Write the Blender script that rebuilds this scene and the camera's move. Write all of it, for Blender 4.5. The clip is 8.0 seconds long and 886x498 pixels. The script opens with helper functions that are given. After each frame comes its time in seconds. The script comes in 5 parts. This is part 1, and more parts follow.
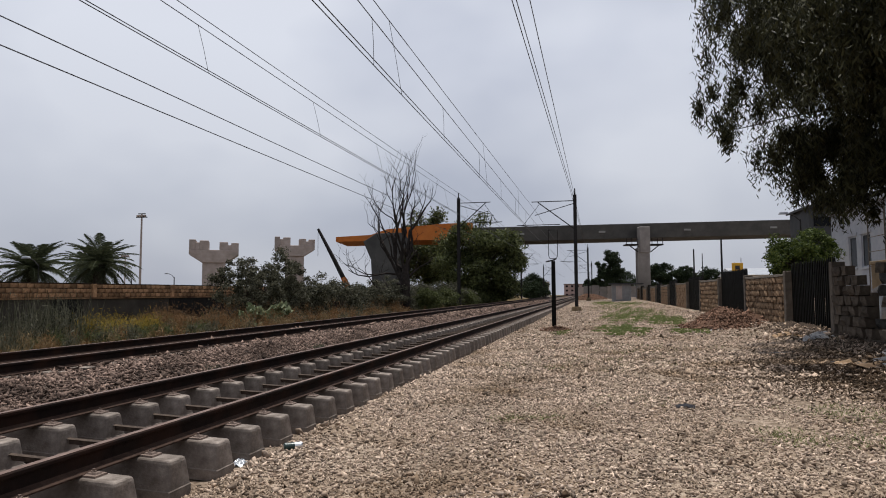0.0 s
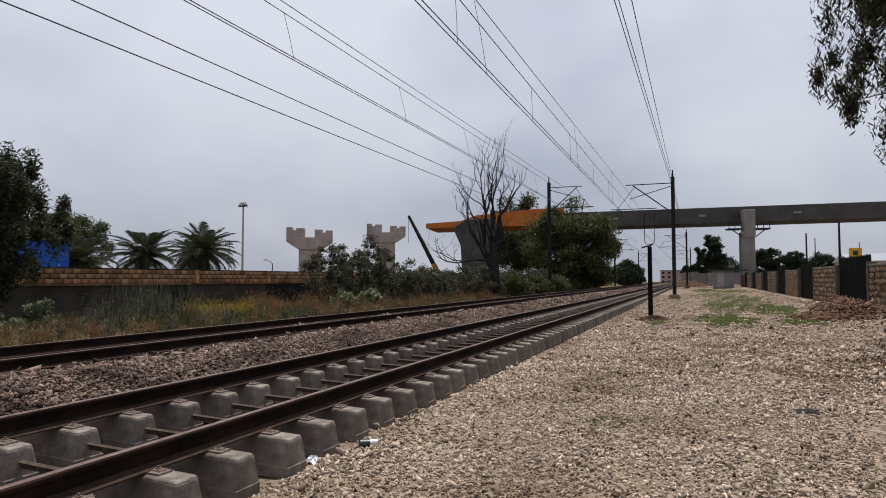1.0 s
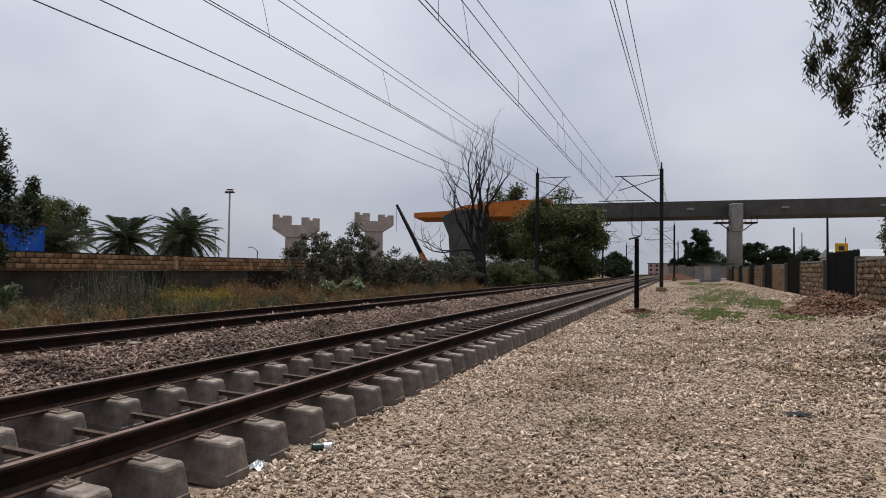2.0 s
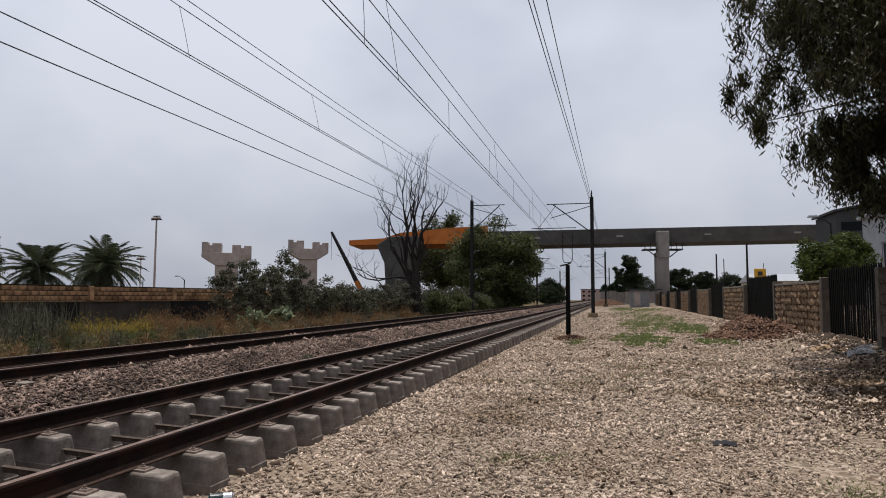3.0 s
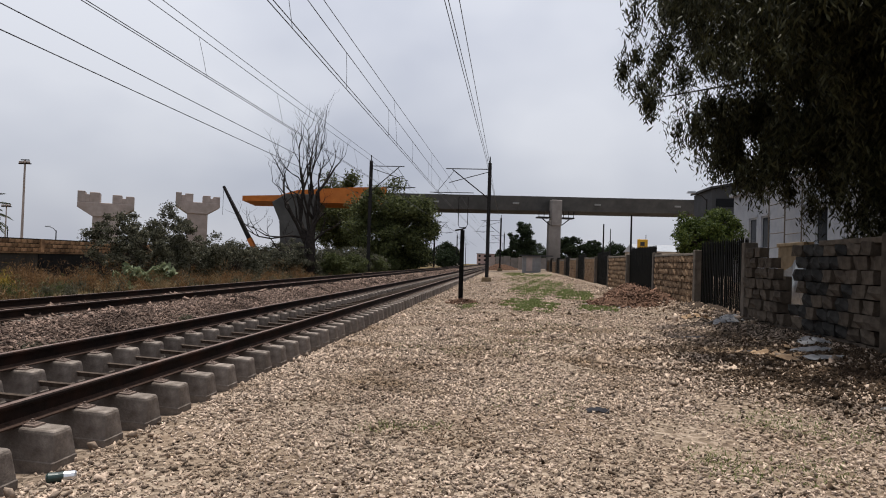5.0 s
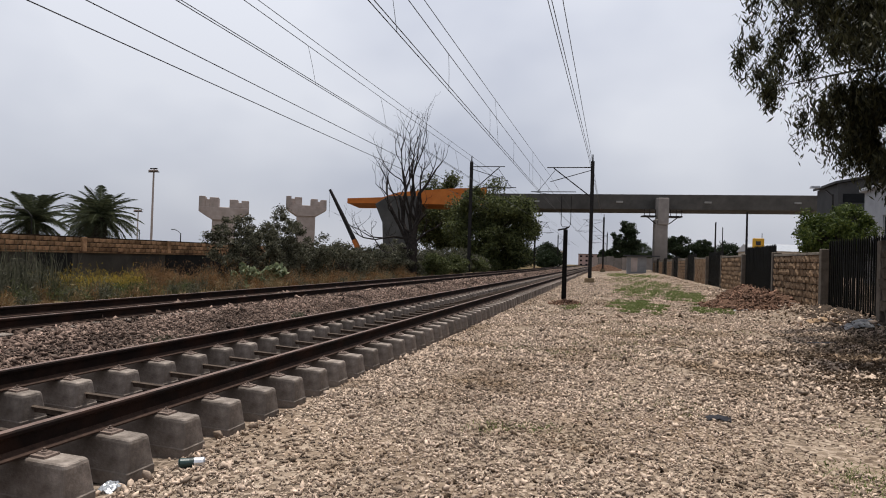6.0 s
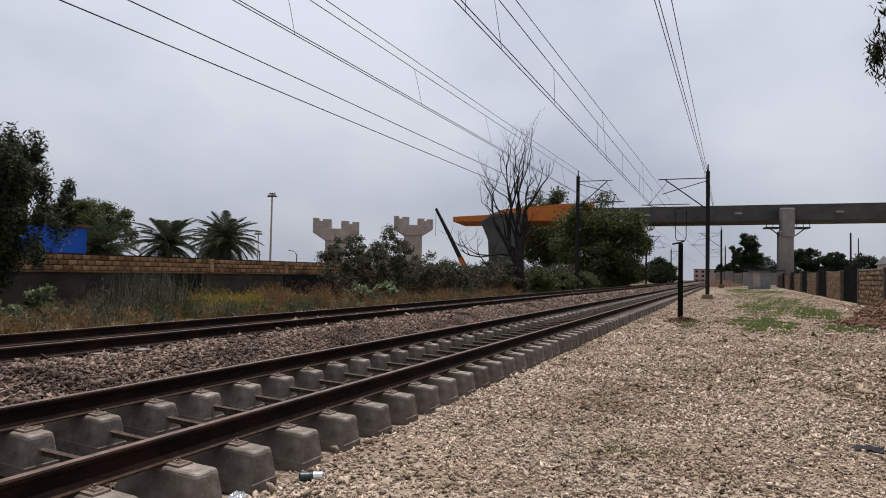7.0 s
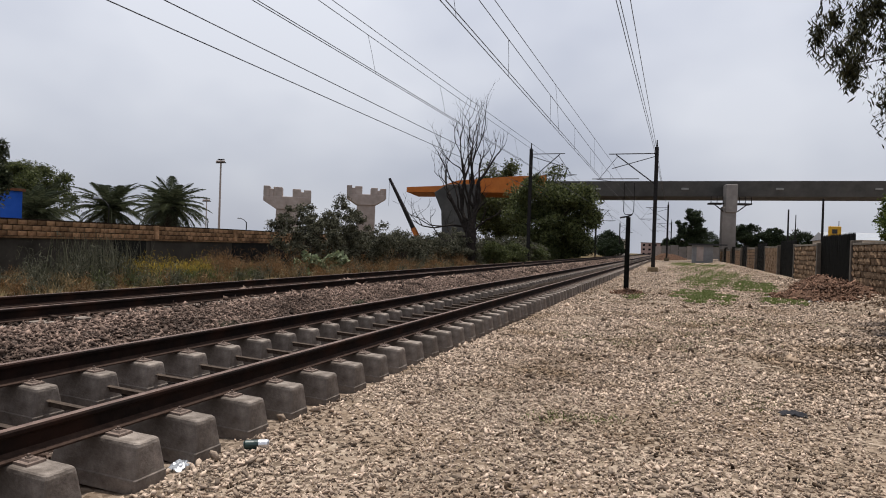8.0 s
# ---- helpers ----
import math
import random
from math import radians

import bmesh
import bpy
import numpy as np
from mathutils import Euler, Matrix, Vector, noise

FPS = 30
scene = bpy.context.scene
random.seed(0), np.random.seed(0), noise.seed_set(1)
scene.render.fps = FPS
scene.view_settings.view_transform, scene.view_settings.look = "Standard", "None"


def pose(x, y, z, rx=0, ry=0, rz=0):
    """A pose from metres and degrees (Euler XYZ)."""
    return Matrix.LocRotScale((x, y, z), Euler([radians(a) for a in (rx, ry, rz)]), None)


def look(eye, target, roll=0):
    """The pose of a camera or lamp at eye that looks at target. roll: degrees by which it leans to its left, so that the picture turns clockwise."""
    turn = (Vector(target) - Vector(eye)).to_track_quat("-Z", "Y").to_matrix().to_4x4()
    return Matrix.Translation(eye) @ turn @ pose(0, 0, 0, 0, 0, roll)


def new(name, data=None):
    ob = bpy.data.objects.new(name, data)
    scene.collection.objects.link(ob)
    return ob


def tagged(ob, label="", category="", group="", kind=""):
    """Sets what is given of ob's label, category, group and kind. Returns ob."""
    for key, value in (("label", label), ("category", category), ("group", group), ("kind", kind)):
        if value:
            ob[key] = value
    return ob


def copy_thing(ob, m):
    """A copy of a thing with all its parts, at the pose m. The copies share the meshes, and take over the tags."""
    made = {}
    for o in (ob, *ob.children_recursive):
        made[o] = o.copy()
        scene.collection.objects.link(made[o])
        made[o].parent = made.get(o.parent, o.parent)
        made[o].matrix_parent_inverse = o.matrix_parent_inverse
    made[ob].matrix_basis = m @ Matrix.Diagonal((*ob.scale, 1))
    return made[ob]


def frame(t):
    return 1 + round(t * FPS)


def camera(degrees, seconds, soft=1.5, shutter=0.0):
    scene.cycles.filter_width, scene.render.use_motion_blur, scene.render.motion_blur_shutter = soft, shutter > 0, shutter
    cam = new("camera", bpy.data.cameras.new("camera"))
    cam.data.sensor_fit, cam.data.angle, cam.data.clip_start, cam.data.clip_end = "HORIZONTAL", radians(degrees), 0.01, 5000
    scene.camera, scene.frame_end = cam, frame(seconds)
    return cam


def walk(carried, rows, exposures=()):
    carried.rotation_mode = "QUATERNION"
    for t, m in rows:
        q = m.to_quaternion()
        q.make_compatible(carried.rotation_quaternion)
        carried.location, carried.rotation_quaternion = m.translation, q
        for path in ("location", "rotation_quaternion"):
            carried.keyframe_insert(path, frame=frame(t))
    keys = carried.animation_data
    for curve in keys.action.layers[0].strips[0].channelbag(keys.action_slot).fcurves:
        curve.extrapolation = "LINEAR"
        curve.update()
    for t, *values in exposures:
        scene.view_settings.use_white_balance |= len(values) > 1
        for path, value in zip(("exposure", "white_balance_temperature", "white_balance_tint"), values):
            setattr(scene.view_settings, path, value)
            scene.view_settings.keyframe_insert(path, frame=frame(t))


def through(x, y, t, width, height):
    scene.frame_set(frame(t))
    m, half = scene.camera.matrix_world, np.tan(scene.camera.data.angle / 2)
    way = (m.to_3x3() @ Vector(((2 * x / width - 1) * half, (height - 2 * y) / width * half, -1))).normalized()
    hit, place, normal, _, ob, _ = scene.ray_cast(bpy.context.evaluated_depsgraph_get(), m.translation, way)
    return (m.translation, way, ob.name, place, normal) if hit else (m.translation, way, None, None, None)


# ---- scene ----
cam = camera(68.4, 8.0, 1.0)
PATH = [
    (0, (3.525, -5.158, 1.497), (3.075, -3.214, 1.637), -0.2),
    (0.5, (3.502, -4.875, 1.471), (2.907, -2.972, 1.632), 0.2),
    (1, (3.461, -4.639, 1.528), (2.746, -2.773, 1.626), 0.0),
    (1.2, (3.44, -4.522, 1.531), (2.67, -2.678, 1.617), 0.1),
    (2.3, (3.468, -3.886, 1.519), (2.804, -2.001, 1.584), 0.9),
    (2.5, (3.451, -3.791, 1.546), (2.769, -1.914, 1.649), 0.9),
    (3, (3.527, -3.685, 1.54), (3.028, -1.754, 1.693), 0.2),
    (3.5, (3.584, -3.54, 1.548), (3.131, -1.597, 1.684), 1.5),
    (4, (3.667, -3.411, 1.589), (3.453, -1.424, 1.67), 2.1),
    (4.2, (3.681, -3.404, 1.592), (3.533, -1.411, 1.666), 2.2),
    (5.3, (3.586, -3.413, 1.569), (3.33, -1.43, 1.6), 1.6),
    (5.5, (3.577, -3.397, 1.564), (3.254, -1.423, 1.591), 1.7),
    (6, (3.528, -3.369, 1.56), (3.034, -1.431, 1.593), 1.8),
    (6.5, (3.476, -3.342, 1.556), (2.793, -1.464, 1.623), 1.3),
    (7, (3.465, -3.318, 1.552), (2.665, -1.487, 1.63), 1.2),
    (7.5, (3.495, -3.33, 1.544), (2.748, -1.475, 1.57), 1.3),
    (8, (3.502, -3.31, 1.546), (2.837, -1.424, 1.538), 1.9),
]
EXPOSURE = [(0, -0.15, 6330, 10), (1, -0.16, 6270, 10), (2.5, -0.14, 6300, 10), (3.5, -0.16, 6280, 10), (4.2, -0.15, 6420, 10),
            (5.5, 0.0, 6430, 10), (6.5, -0.02, 6420, 10), (7, -0.11, 6300, 10), (7.5, -0.07, 6360, 10), (8, -0.03, 6400, 10)]
walk(cam, [(t, look(e, g, r)) for t, e, g, r in PATH], EXPOSURE)

# ---- world and sun ----
SUN_EL, SUN_AZ = radians(76), radians(-14)      # azimuth clockwise from +y
world = bpy.data.worlds.new("overcast_sky")
scene.world = world
world.use_nodes = True
wn, wl = world.node_tree.nodes, world.node_tree.links
wn.clear()
w_out = wn.new("ShaderNodeOutputWorld")
w_bg = wn.new("ShaderNodeBackground")
w_sky = wn.new("ShaderNodeTexSky")
w_sky.sky_type = "NISHITA"
w_sky.sun_disc = False
w_sky.sun_elevation, w_sky.sun_rotation = SUN_EL, SUN_AZ
w_sky.dust_density = 3.0
w_scale = wn.new("ShaderNodeVectorMath")
w_scale.operation = "SCALE"
w_scale.inputs["Scale"].default_value = 0.10
wl.new(w_sky.outputs[0], w_scale.inputs[0])
w_co = wn.new("ShaderNodeTexCoord")
w_map = wn.new("ShaderNodeMapping")
w_map.inputs["Scale"].default_value = (1.0, 1.0, 1.7)
w_map.inputs["Location"].default_value = (0.35, 0.2, 0.0)
wl.new(w_co.outputs["Generated"], w_map.inputs[0])
w_noise = wn.new("ShaderNodeTexNoise")
w_noise.inputs["Scale"].default_value = 1.7
w_noise.inputs["Detail"].default_value = 4.0
w_noise.inputs["Roughness"].default_value = 0.47
wl.new(w_map.outputs[0], w_noise.inputs["Vector"])
w_ramp = wn.new("ShaderNodeValToRGB")
w_ramp.color_ramp.elements[0].position, w_ramp.color_ramp.elements[0].color = 0.39, (0.585, 0.615, 0.715, 1)
w_ramp.color_ramp.elements[1].position, w_ramp.color_ramp.elements[1].color = 0.60, (0.865, 0.882, 0.945, 1)
wl.new(w_noise.outputs[0], w_ramp.inputs[0])
w_mix = wn.new("ShaderNodeMix")
w_mix.data_type = "RGBA"
w_mix.inputs[0].default_value = 0.88
wl.new(w_scale.outputs[0], w_mix.inputs[6])
wl.new(w_ramp.outputs[0], w_mix.inputs[7])
w_sep = wn.new("ShaderNodeSeparateXYZ")
wl.new(w_co.outputs["Generated"], w_sep.inputs[0])
w_haze = wn.new("ShaderNodeMapRange")           # the cloud layer greys towards the horizon
w_haze.inputs["From Min"].default_value, w_haze.inputs["From Max"].default_value = 0.0, 0.36
w_haze.inputs["To Min"].default_value, w_haze.inputs["To Max"].default_value = 0.77, 1.0
wl.new(w_sep.outputs[2], w_haze.inputs[0])
w_dim = wn.new("ShaderNodeVectorMath")
w_dim.operation = "SCALE"
wl.new(w_mix.outputs[2], w_dim.inputs[0])
wl.new(w_haze.outputs[0], w_dim.inputs["Scale"])
wl.new(w_dim.outputs[0], w_bg.inputs[0])
w_bg.inputs[1].default_value = 1.0
wl.new(w_bg.outputs[0], w_out.inputs[0])

sun = new("sun", bpy.data.lights.new("sun", "SUN"))
sun.data.energy, sun.data.angle, sun.data.color = 5.0, radians(2.5), (1.0, 0.95, 0.88)
sun_dir = Vector((math.sin(SUN_AZ) * math.cos(SUN_EL), math.cos(SUN_AZ) * math.cos(SUN_EL), math.sin(SUN_EL)))
sun.matrix_world = look(sun_dir * 60, (0, 0, 0))
scene.view_settings.exposure = 0.0

# ---- materials ----
def mat(name, dark, light, scale=8.0, rough=0.8, bump=0.3, metal=0.0, fine=6.0, spread=(0.3, 0.7), vary=0.0, island=0.0, stain=None, dist=0.01, patch=None):
    """Two-scale noise between two colours; vary: lightness by object, island: by piece; stain: a third colour in large patches."""
    m = bpy.data.materials.new(name)
    m.use_nodes = True
    n, l = m.node_tree.nodes, m.node_tree.links
    b = n["Principled BSDF"]
    co = n.new("ShaderNodeTexCoord")
    n1 = n.new("ShaderNodeTexNoise")
    n1.inputs["Scale"].default_value = scale
    n1.inputs["Detail"].default_value = 8.0
    n1.inputs["Roughness"].default_value = 0.65
    l.new(co.outputs["Object"], n1.inputs["Vector"])
    r = n.new("ShaderNodeValToRGB")
    r.color_ramp.elements[0].position, r.color_ramp.elements[0].color = spread[0], (*dark, 1)
    r.color_ramp.elements[1].position, r.color_ramp.elements[1].color = spread[1], (*light, 1)
    l.new(n1.outputs[0], r.inputs[0])
    col = r.outputs[0]
    if stain:
        n3 = n.new("ShaderNodeTexNoise")
        n3.inputs["Scale"].default_value = patch or scale * 0.17
        n3.inputs["Detail"].default_value = 5.0
        l.new(co.outputs["Object"], n3.inputs["Vector"])
        r3 = n.new("ShaderNodeValToRGB")
        r3.color_ramp.elements[0].position, r3.color_ramp.elements[1].position = 0.48, 0.68
        l.new(n3.outputs[0], r3.inputs[0])
        mx = n.new("ShaderNodeMix")
        mx.data_type = "RGBA"
        l.new(r3.outputs[0], mx.inputs[0])
        l.new(col, mx.inputs[6])
        mx.inputs[7].default_value = (*stain, 1)
        col = mx.outputs[2]
    for amount, node, out in ((vary, "ShaderNodeObjectInfo", "Random"), (island, "ShaderNodeNewGeometry", "Random Per Island")):
        if amount:
            src = n.new(node)
            mr = n.new("ShaderNodeMapRange")
            mr.inputs["To Min"].default_value, mr.inputs["To Max"].default_value = 1 - amount, 1 + amount
            l.new(src.outputs[out], mr.inputs[0])
            sc = n.new("ShaderNodeVectorMath")
            sc.operation = "SCALE"
            l.new(col, sc.inputs[0])
            l.new(mr.outputs[0], sc.inputs["Scale"])
            col = sc.outputs[0]
    l.new(col, b.inputs["Base Color"])
    b.inputs["Roughness"].default_value, b.inputs["Metallic"].default_value = rough, metal
    b.inputs["Specular IOR Level"].default_value = 0.5 if rough < 0.5 else 0.12
    if bump:
        n2 = n.new("ShaderNodeTexNoise")
        n2.inputs["Scale"].default_value = scale * fine
        n2.inputs["Detail"].default_value = 6.0
        l.new(co.outputs["Object"], n2.inputs["Vector"])
        bp = n.new("ShaderNodeBump")
        bp.inputs["Strength"].default_value, bp.inputs["Distance"].default_value = bump, dist
        l.new(n2.outputs[0], bp.inputs["Height"])
        l.new(bp.outputs[0], b.inputs["Normal"])
    return m


def leafy(name, dark, light, rough=0.55, through=0.25):
    """Leaves: colour by leaf, some light let through."""
    m = bpy.data.materials.new(name)
    m.use_nodes = True
    n, l = m.node_tree.nodes, m.node_tree.links
    b = n["Principled BSDF"]
    g = n.new("ShaderNodeNewGeometry")
    r = n.new("ShaderNodeValToRGB")
    r.color_ramp.elements[0].color, r.color_ramp.elements[1].color = (*dark, 1), (*light, 1)
    l.new(g.outputs["Random Per Island"], r.inputs[0])
    l.new(r.outputs[0], b.inputs["Base Color"])
    b.inputs["Roughness"].default_value = rough
    b.inputs["Specular IOR Level"].default_value = 0.12
    tr = n.new("ShaderNodeBsdfTranslucent")
    l.new(r.outputs[0], tr.inputs[0])
    mx = n.new("ShaderNodeMixShader")
    mx.inputs[0].default_value = through
    l.new(b.outputs[0], mx.inputs[1])
    l.new(tr.outputs[0], mx.inputs[2])
    l.new(mx.outputs[0], n["Material Output"].inputs[0])
    return m


M_CONC = mat("sleeper_concrete", (0.098, 0.081, 0.069), (0.285, 0.243, 0.21), 9, 0.9, 0.5, vary=0.18, stain=(0.07, 0.053, 0.042))
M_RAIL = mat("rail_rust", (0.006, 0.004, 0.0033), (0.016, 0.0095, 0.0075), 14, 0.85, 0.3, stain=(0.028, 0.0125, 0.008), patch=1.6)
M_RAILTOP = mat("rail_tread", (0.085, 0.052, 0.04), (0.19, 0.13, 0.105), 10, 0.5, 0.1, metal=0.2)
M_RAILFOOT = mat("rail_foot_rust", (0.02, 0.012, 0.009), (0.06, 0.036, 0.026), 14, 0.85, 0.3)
M_CLIP = mat("fastening_steel", (0.10, 0.072, 0.058), (0.26, 0.2, 0.17), 30, 0.6, 0.3, metal=0.3)
M_TIE = mat("tie_bar_steel", (0.035, 0.025, 0.02), (0.10, 0.075, 0.058), 20, 0.8, 0.3)
M_STONE = mat("yard_chippings", (0.22, 0.162, 0.122), (0.50, 0.395, 0.31), 20, 0.9, 0.3, island=0.62, stain=(0.19, 0.135, 0.09), patch=0.7)
M_BALLAST = mat("ballast_stone", (0.05, 0.033, 0.026), (0.30, 0.214, 0.172), 20, 0.9, 0.3, island=0.7, stain=(0.04, 0.027, 0.021), patch=0.9)
M_MAST = mat("mast_steel", (0.010, 0.0095, 0.010), (0.03, 0.027, 0.026), 8, 0.75, 0.2)
M_WIRE = mat("wire_copper", (0.05, 0.05, 0.055), (0.09, 0.09, 0.095), 8, 0.6, 0.0)
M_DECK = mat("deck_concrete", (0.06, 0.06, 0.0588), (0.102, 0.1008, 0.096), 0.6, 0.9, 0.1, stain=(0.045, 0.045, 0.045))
M_PIER = mat("pier_concrete", (0.27, 0.222, 0.196), (0.42, 0.355, 0.322), 0.8, 0.9, 0.1, stain=(0.19, 0.175, 0.16))
M_OLDPIER = mat("weathered_pier", (0.17, 0.155, 0.145), (0.27, 0.25, 0.235), 0.8, 0.9, 0.1, stain=(0.13, 0.12, 0.11))
M_CREAM_PATCH = mat("pale_patch", (0.2, 0.2, 0.19), (0.27, 0.27, 0.26), 2, 0.9)
M_ORANGE = mat("formwork_orange", (0.34, 0.095, 0.02), (0.50, 0.165, 0.035), 0.8, 0.6, 0.1, stain=(0.36, 0.13, 0.04))
M_BLOCK = mat("tan_block", (0.17, 0.095, 0.048), (0.42, 0.255, 0.14), 4, 0.9, 0.4, vary=0.5, stain=(0.075, 0.04, 0.024), patch=0.9)
M_MORTAR = mat("wall_mortar", (0.022, 0.015, 0.011), (0.06, 0.043, 0.031), 3, 0.95, 0.4)
M_RENDER_DARK = mat("dark_wall_render", (0.022, 0.02, 0.017), (0.065, 0.058, 0.049), 0.8, 0.9, 0.3, stain=(0.09, 0.08, 0.066))
M_BLACKPANEL = mat("near_black_panel", (0.005, 0.005, 0.005), (0.018, 0.017, 0.016), 1.5, 0.8, 0.2)
M_SANDST = mat("rough_sandstone", (0.10, 0.064, 0.038), (0.245, 0.163, 0.10), 4, 0.95, 0.6, vary=0.22)
M_GARDENBLOCK = mat("yellow_block", (0.13, 0.095, 0.055), (0.25, 0.185, 0.115), 4, 0.9, 0.4)
M_GREYBLOCK = mat("grey_block", (0.032, 0.025, 0.019), (0.11, 0.088, 0.067), 4, 0.95, 0.6, vary=0.25)
M_POST = mat("post_concrete", (0.075, 0.062, 0.05), (0.15, 0.128, 0.105), 5, 0.95, 0.4)
M_FENCE = mat("fence_paint", (0.004, 0.004, 0.004), (0.012, 0.012, 0.010), 6, 0.6, 0.2)
M_FENCE.node_tree.nodes["Principled BSDF"].inputs["Specular IOR Level"].default_value = 0.03
M_SOIL = mat("spoil_soil", (0.045, 0.024, 0.016), (0.115, 0.066, 0.043), 5, 0.95, 0.6)
M_BARK = mat("bark", (0.02, 0.016, 0.013), (0.06, 0.049, 0.04), 6, 0.95, 0.6)
M_DEADWOOD = mat("dead_wood", (0.012, 0.010, 0.009), (0.04, 0.033, 0.029), 5, 0.95, 0.5)
M_WHITE = mat("white_plaster", (0.25, 0.265, 0.29), (0.34, 0.355, 0.38), 1.5, 0.85, 0.1, stain=(0.34, 0.34, 0.34))
M_DARKCLAD = mat("dark_cladding", (0.033, 0.0348, 0.0372), (0.054, 0.0558, 0.0588), 0.6, 0.7, 0.1)
M_BLUE = mat("blue_sheet", (0.012, 0.07, 0.38), (0.025, 0.11, 0.50), 1.0, 0.5, 0.1)
M_GLASS = mat("window_dark_glass", (0.004, 0.005, 0.006), (0.010, 0.011, 0.013), 1, 0.12, 0.0)
M_GLASS.node_tree.nodes["Principled BSDF"].inputs["Specular IOR Level"].default_value = 0.06
L_EUC = leafy("eucalyptus_leaf", (0.010, 0.0115, 0.006), (0.075, 0.074, 0.034), through=0.15)
L_WALLTREE = leafy("wall_tree_leaf", (0.011, 0.016, 0.009), (0.072, 0.082, 0.042))
L_GREEN = leafy("green_leaf", (0.014, 0.02, 0.008), (0.125, 0.14, 0.052))
L_BRIGHT = leafy("bright_leaf", (0.018, 0.034, 0.008), (0.10, 0.125, 0.03))
L_OLIVE = leafy("olive_shrub_leaf", (0.012, 0.014, 0.0075), (0.15, 0.145, 0.098))
L_PALELEAF = leafy("pale_weed_leaf", (0.05, 0.07, 0.03), (0.26, 0.29, 0.17))
L_PALM = leafy("palm_leaflet", (0.024, 0.032, 0.018), (0.10, 0.11, 0.062))
L_DRY = leafy("dry_weed", (0.085, 0.06, 0.028), (0.30, 0.22, 0.115))
L_DARK = leafy("far_leaf", (0.0096, 0.0176, 0.008), (0.032, 0.044, 0.0192))
L_GRASS = leafy("short_grass", (0.06, 0.088, 0.02), (0.19, 0.215, 0.075))

# ---- mesh helpers ----
class Geo:
    """Collects vertices and faces of one mesh."""
    def __init__(self):
        self.v, self.f = [], []

    def add(self, v, f):
        o = len(self.v)
        self.v += [tuple(p) for p in v]
        self.f += [tuple(i + o for i in q) for q in f]
        return self

    def box(self, x0, y0, z0, x1, y1, z1, top=(1, 1), m=None):
        cx, cy = (x0 + x1) / 2, (y0 + y1) / 2
        v = [(x, y, z0) for x, y in ((x0, y0), (x1, y0), (x1, y1), (x0, y1))]
        v += [(cx + (x - cx) * top[0], cy + (y - cy) * top[1], z1) for x, y, _ in v]
        if m is not None:
            v = [m @ Vector(p) for p in v]
        return self.add(v, [(3, 2, 1, 0), (4, 5, 6, 7), (0, 1, 5, 4), (1, 2, 6, 5), (2, 3, 7, 6), (3, 0, 4, 7)])

    def tube(self, pts, radii, n=8, cap=True):
        pts = [Vector(p) for p in pts]
        if not isinstance(radii, (list, tuple)):
            radii = [radii] * len(pts)
        rings, u = [], None
        for i, p in enumerate(pts):
            d = (pts[min(i + 1, len(pts) - 1)] - pts[max(i - 1, 0)]).normalized()
            if u is None:
                u = d.orthogonal().normalized()
            u = (u - d * u.dot(d)).normalized()
            w = d.cross(u)
            rings.append([p + (u * math.cos(2 * math.pi * k / n) + w * math.sin(2 * math.pi * k / n)) * radii[i] for k in range(n)])
        v = [q for r in rings for q in r]
        f = [(a * n + k, a * n + (k + 1) % n, (a + 1) * n + (k + 1) % n, (a + 1) * n + k) for a in range(len(pts) - 1) for k in range(n)]
        if cap:
            f += [tuple(range(n - 1, -1, -1)), tuple(range((len(pts) - 1) * n, len(pts) * n))]
        return self.add(v, f)

    def prism(self, outline, y0, y1):
        """An outline in x and z drawn out along y."""
        n = len(outline)
        v = [(x, y0, z) for x, z in outline] + [(x, y1, z) for x, z in outline]
        f = [(k, (k + 1) % n, n + (k + 1) % n, n + k) for k in range(n)]
        return self.add(v, f + [tuple(range(n - 1, -1, -1)), tuple(range(n, 2 * n))])

    def mesh(self, name, bevel=0.0, seg=1, smooth=False):
        me = bpy.data.meshes.new(name)
        me.from_pydata(self.v, [], self.f)
        bm = bmesh.new()
        bm.from_mesh(me)
        bmesh.ops.recalc_face_normals(bm, faces=bm.faces)
        if bevel:
            bmesh.ops.bevel(bm, geom=[e for e in bm.edges if e.calc_face_angle(0) > 0.5], offset=bevel, segments=seg, affect="EDGES", clamp_overlap=True)
        if smooth:
            for f in bm.faces:
                f.smooth = True
        bm.to_mesh(me)
        bm.free()
        return me


def lie(x, y):
    """Lie of the land: it falls towards the west and rises slightly along the line."""
    return 0.0317 * np.clip(x, -110, 24) + 0.003 * np.clip(y, -20, 100) - 0.02


GRADE = math.degrees(math.atan(0.003))


def thing(name, label, category, at=None, group="", kind=""):
    """An Empty at the base of a thing; a plain (x, y, z, ...) is lifted by the lie of the land."""
    ob = new(name)
    ob.empty_display_size = 0.2
    if at is not None:
        ob.matrix_world = at if isinstance(at, Matrix) else pose(at[0], at[1], at[2] + float(lie(at[0], at[1])), *at[3:])
    return tagged(ob, label, category, group, kind)


def part(name, geo, material, parent=None, label="", bevel=0.0, seg=1, smooth=False, m=None):
    me = geo if isinstance(geo, bpy.types.Mesh) else geo.mesh(name, bevel, seg, smooth)
    if not me.materials:
        me.materials.append(material)
    ob = new(name, me)
    if parent:
        ob.parent = parent
    if m is not None:
        ob.matrix_basis = m
    if label:
        ob["label"] = label
    return ob


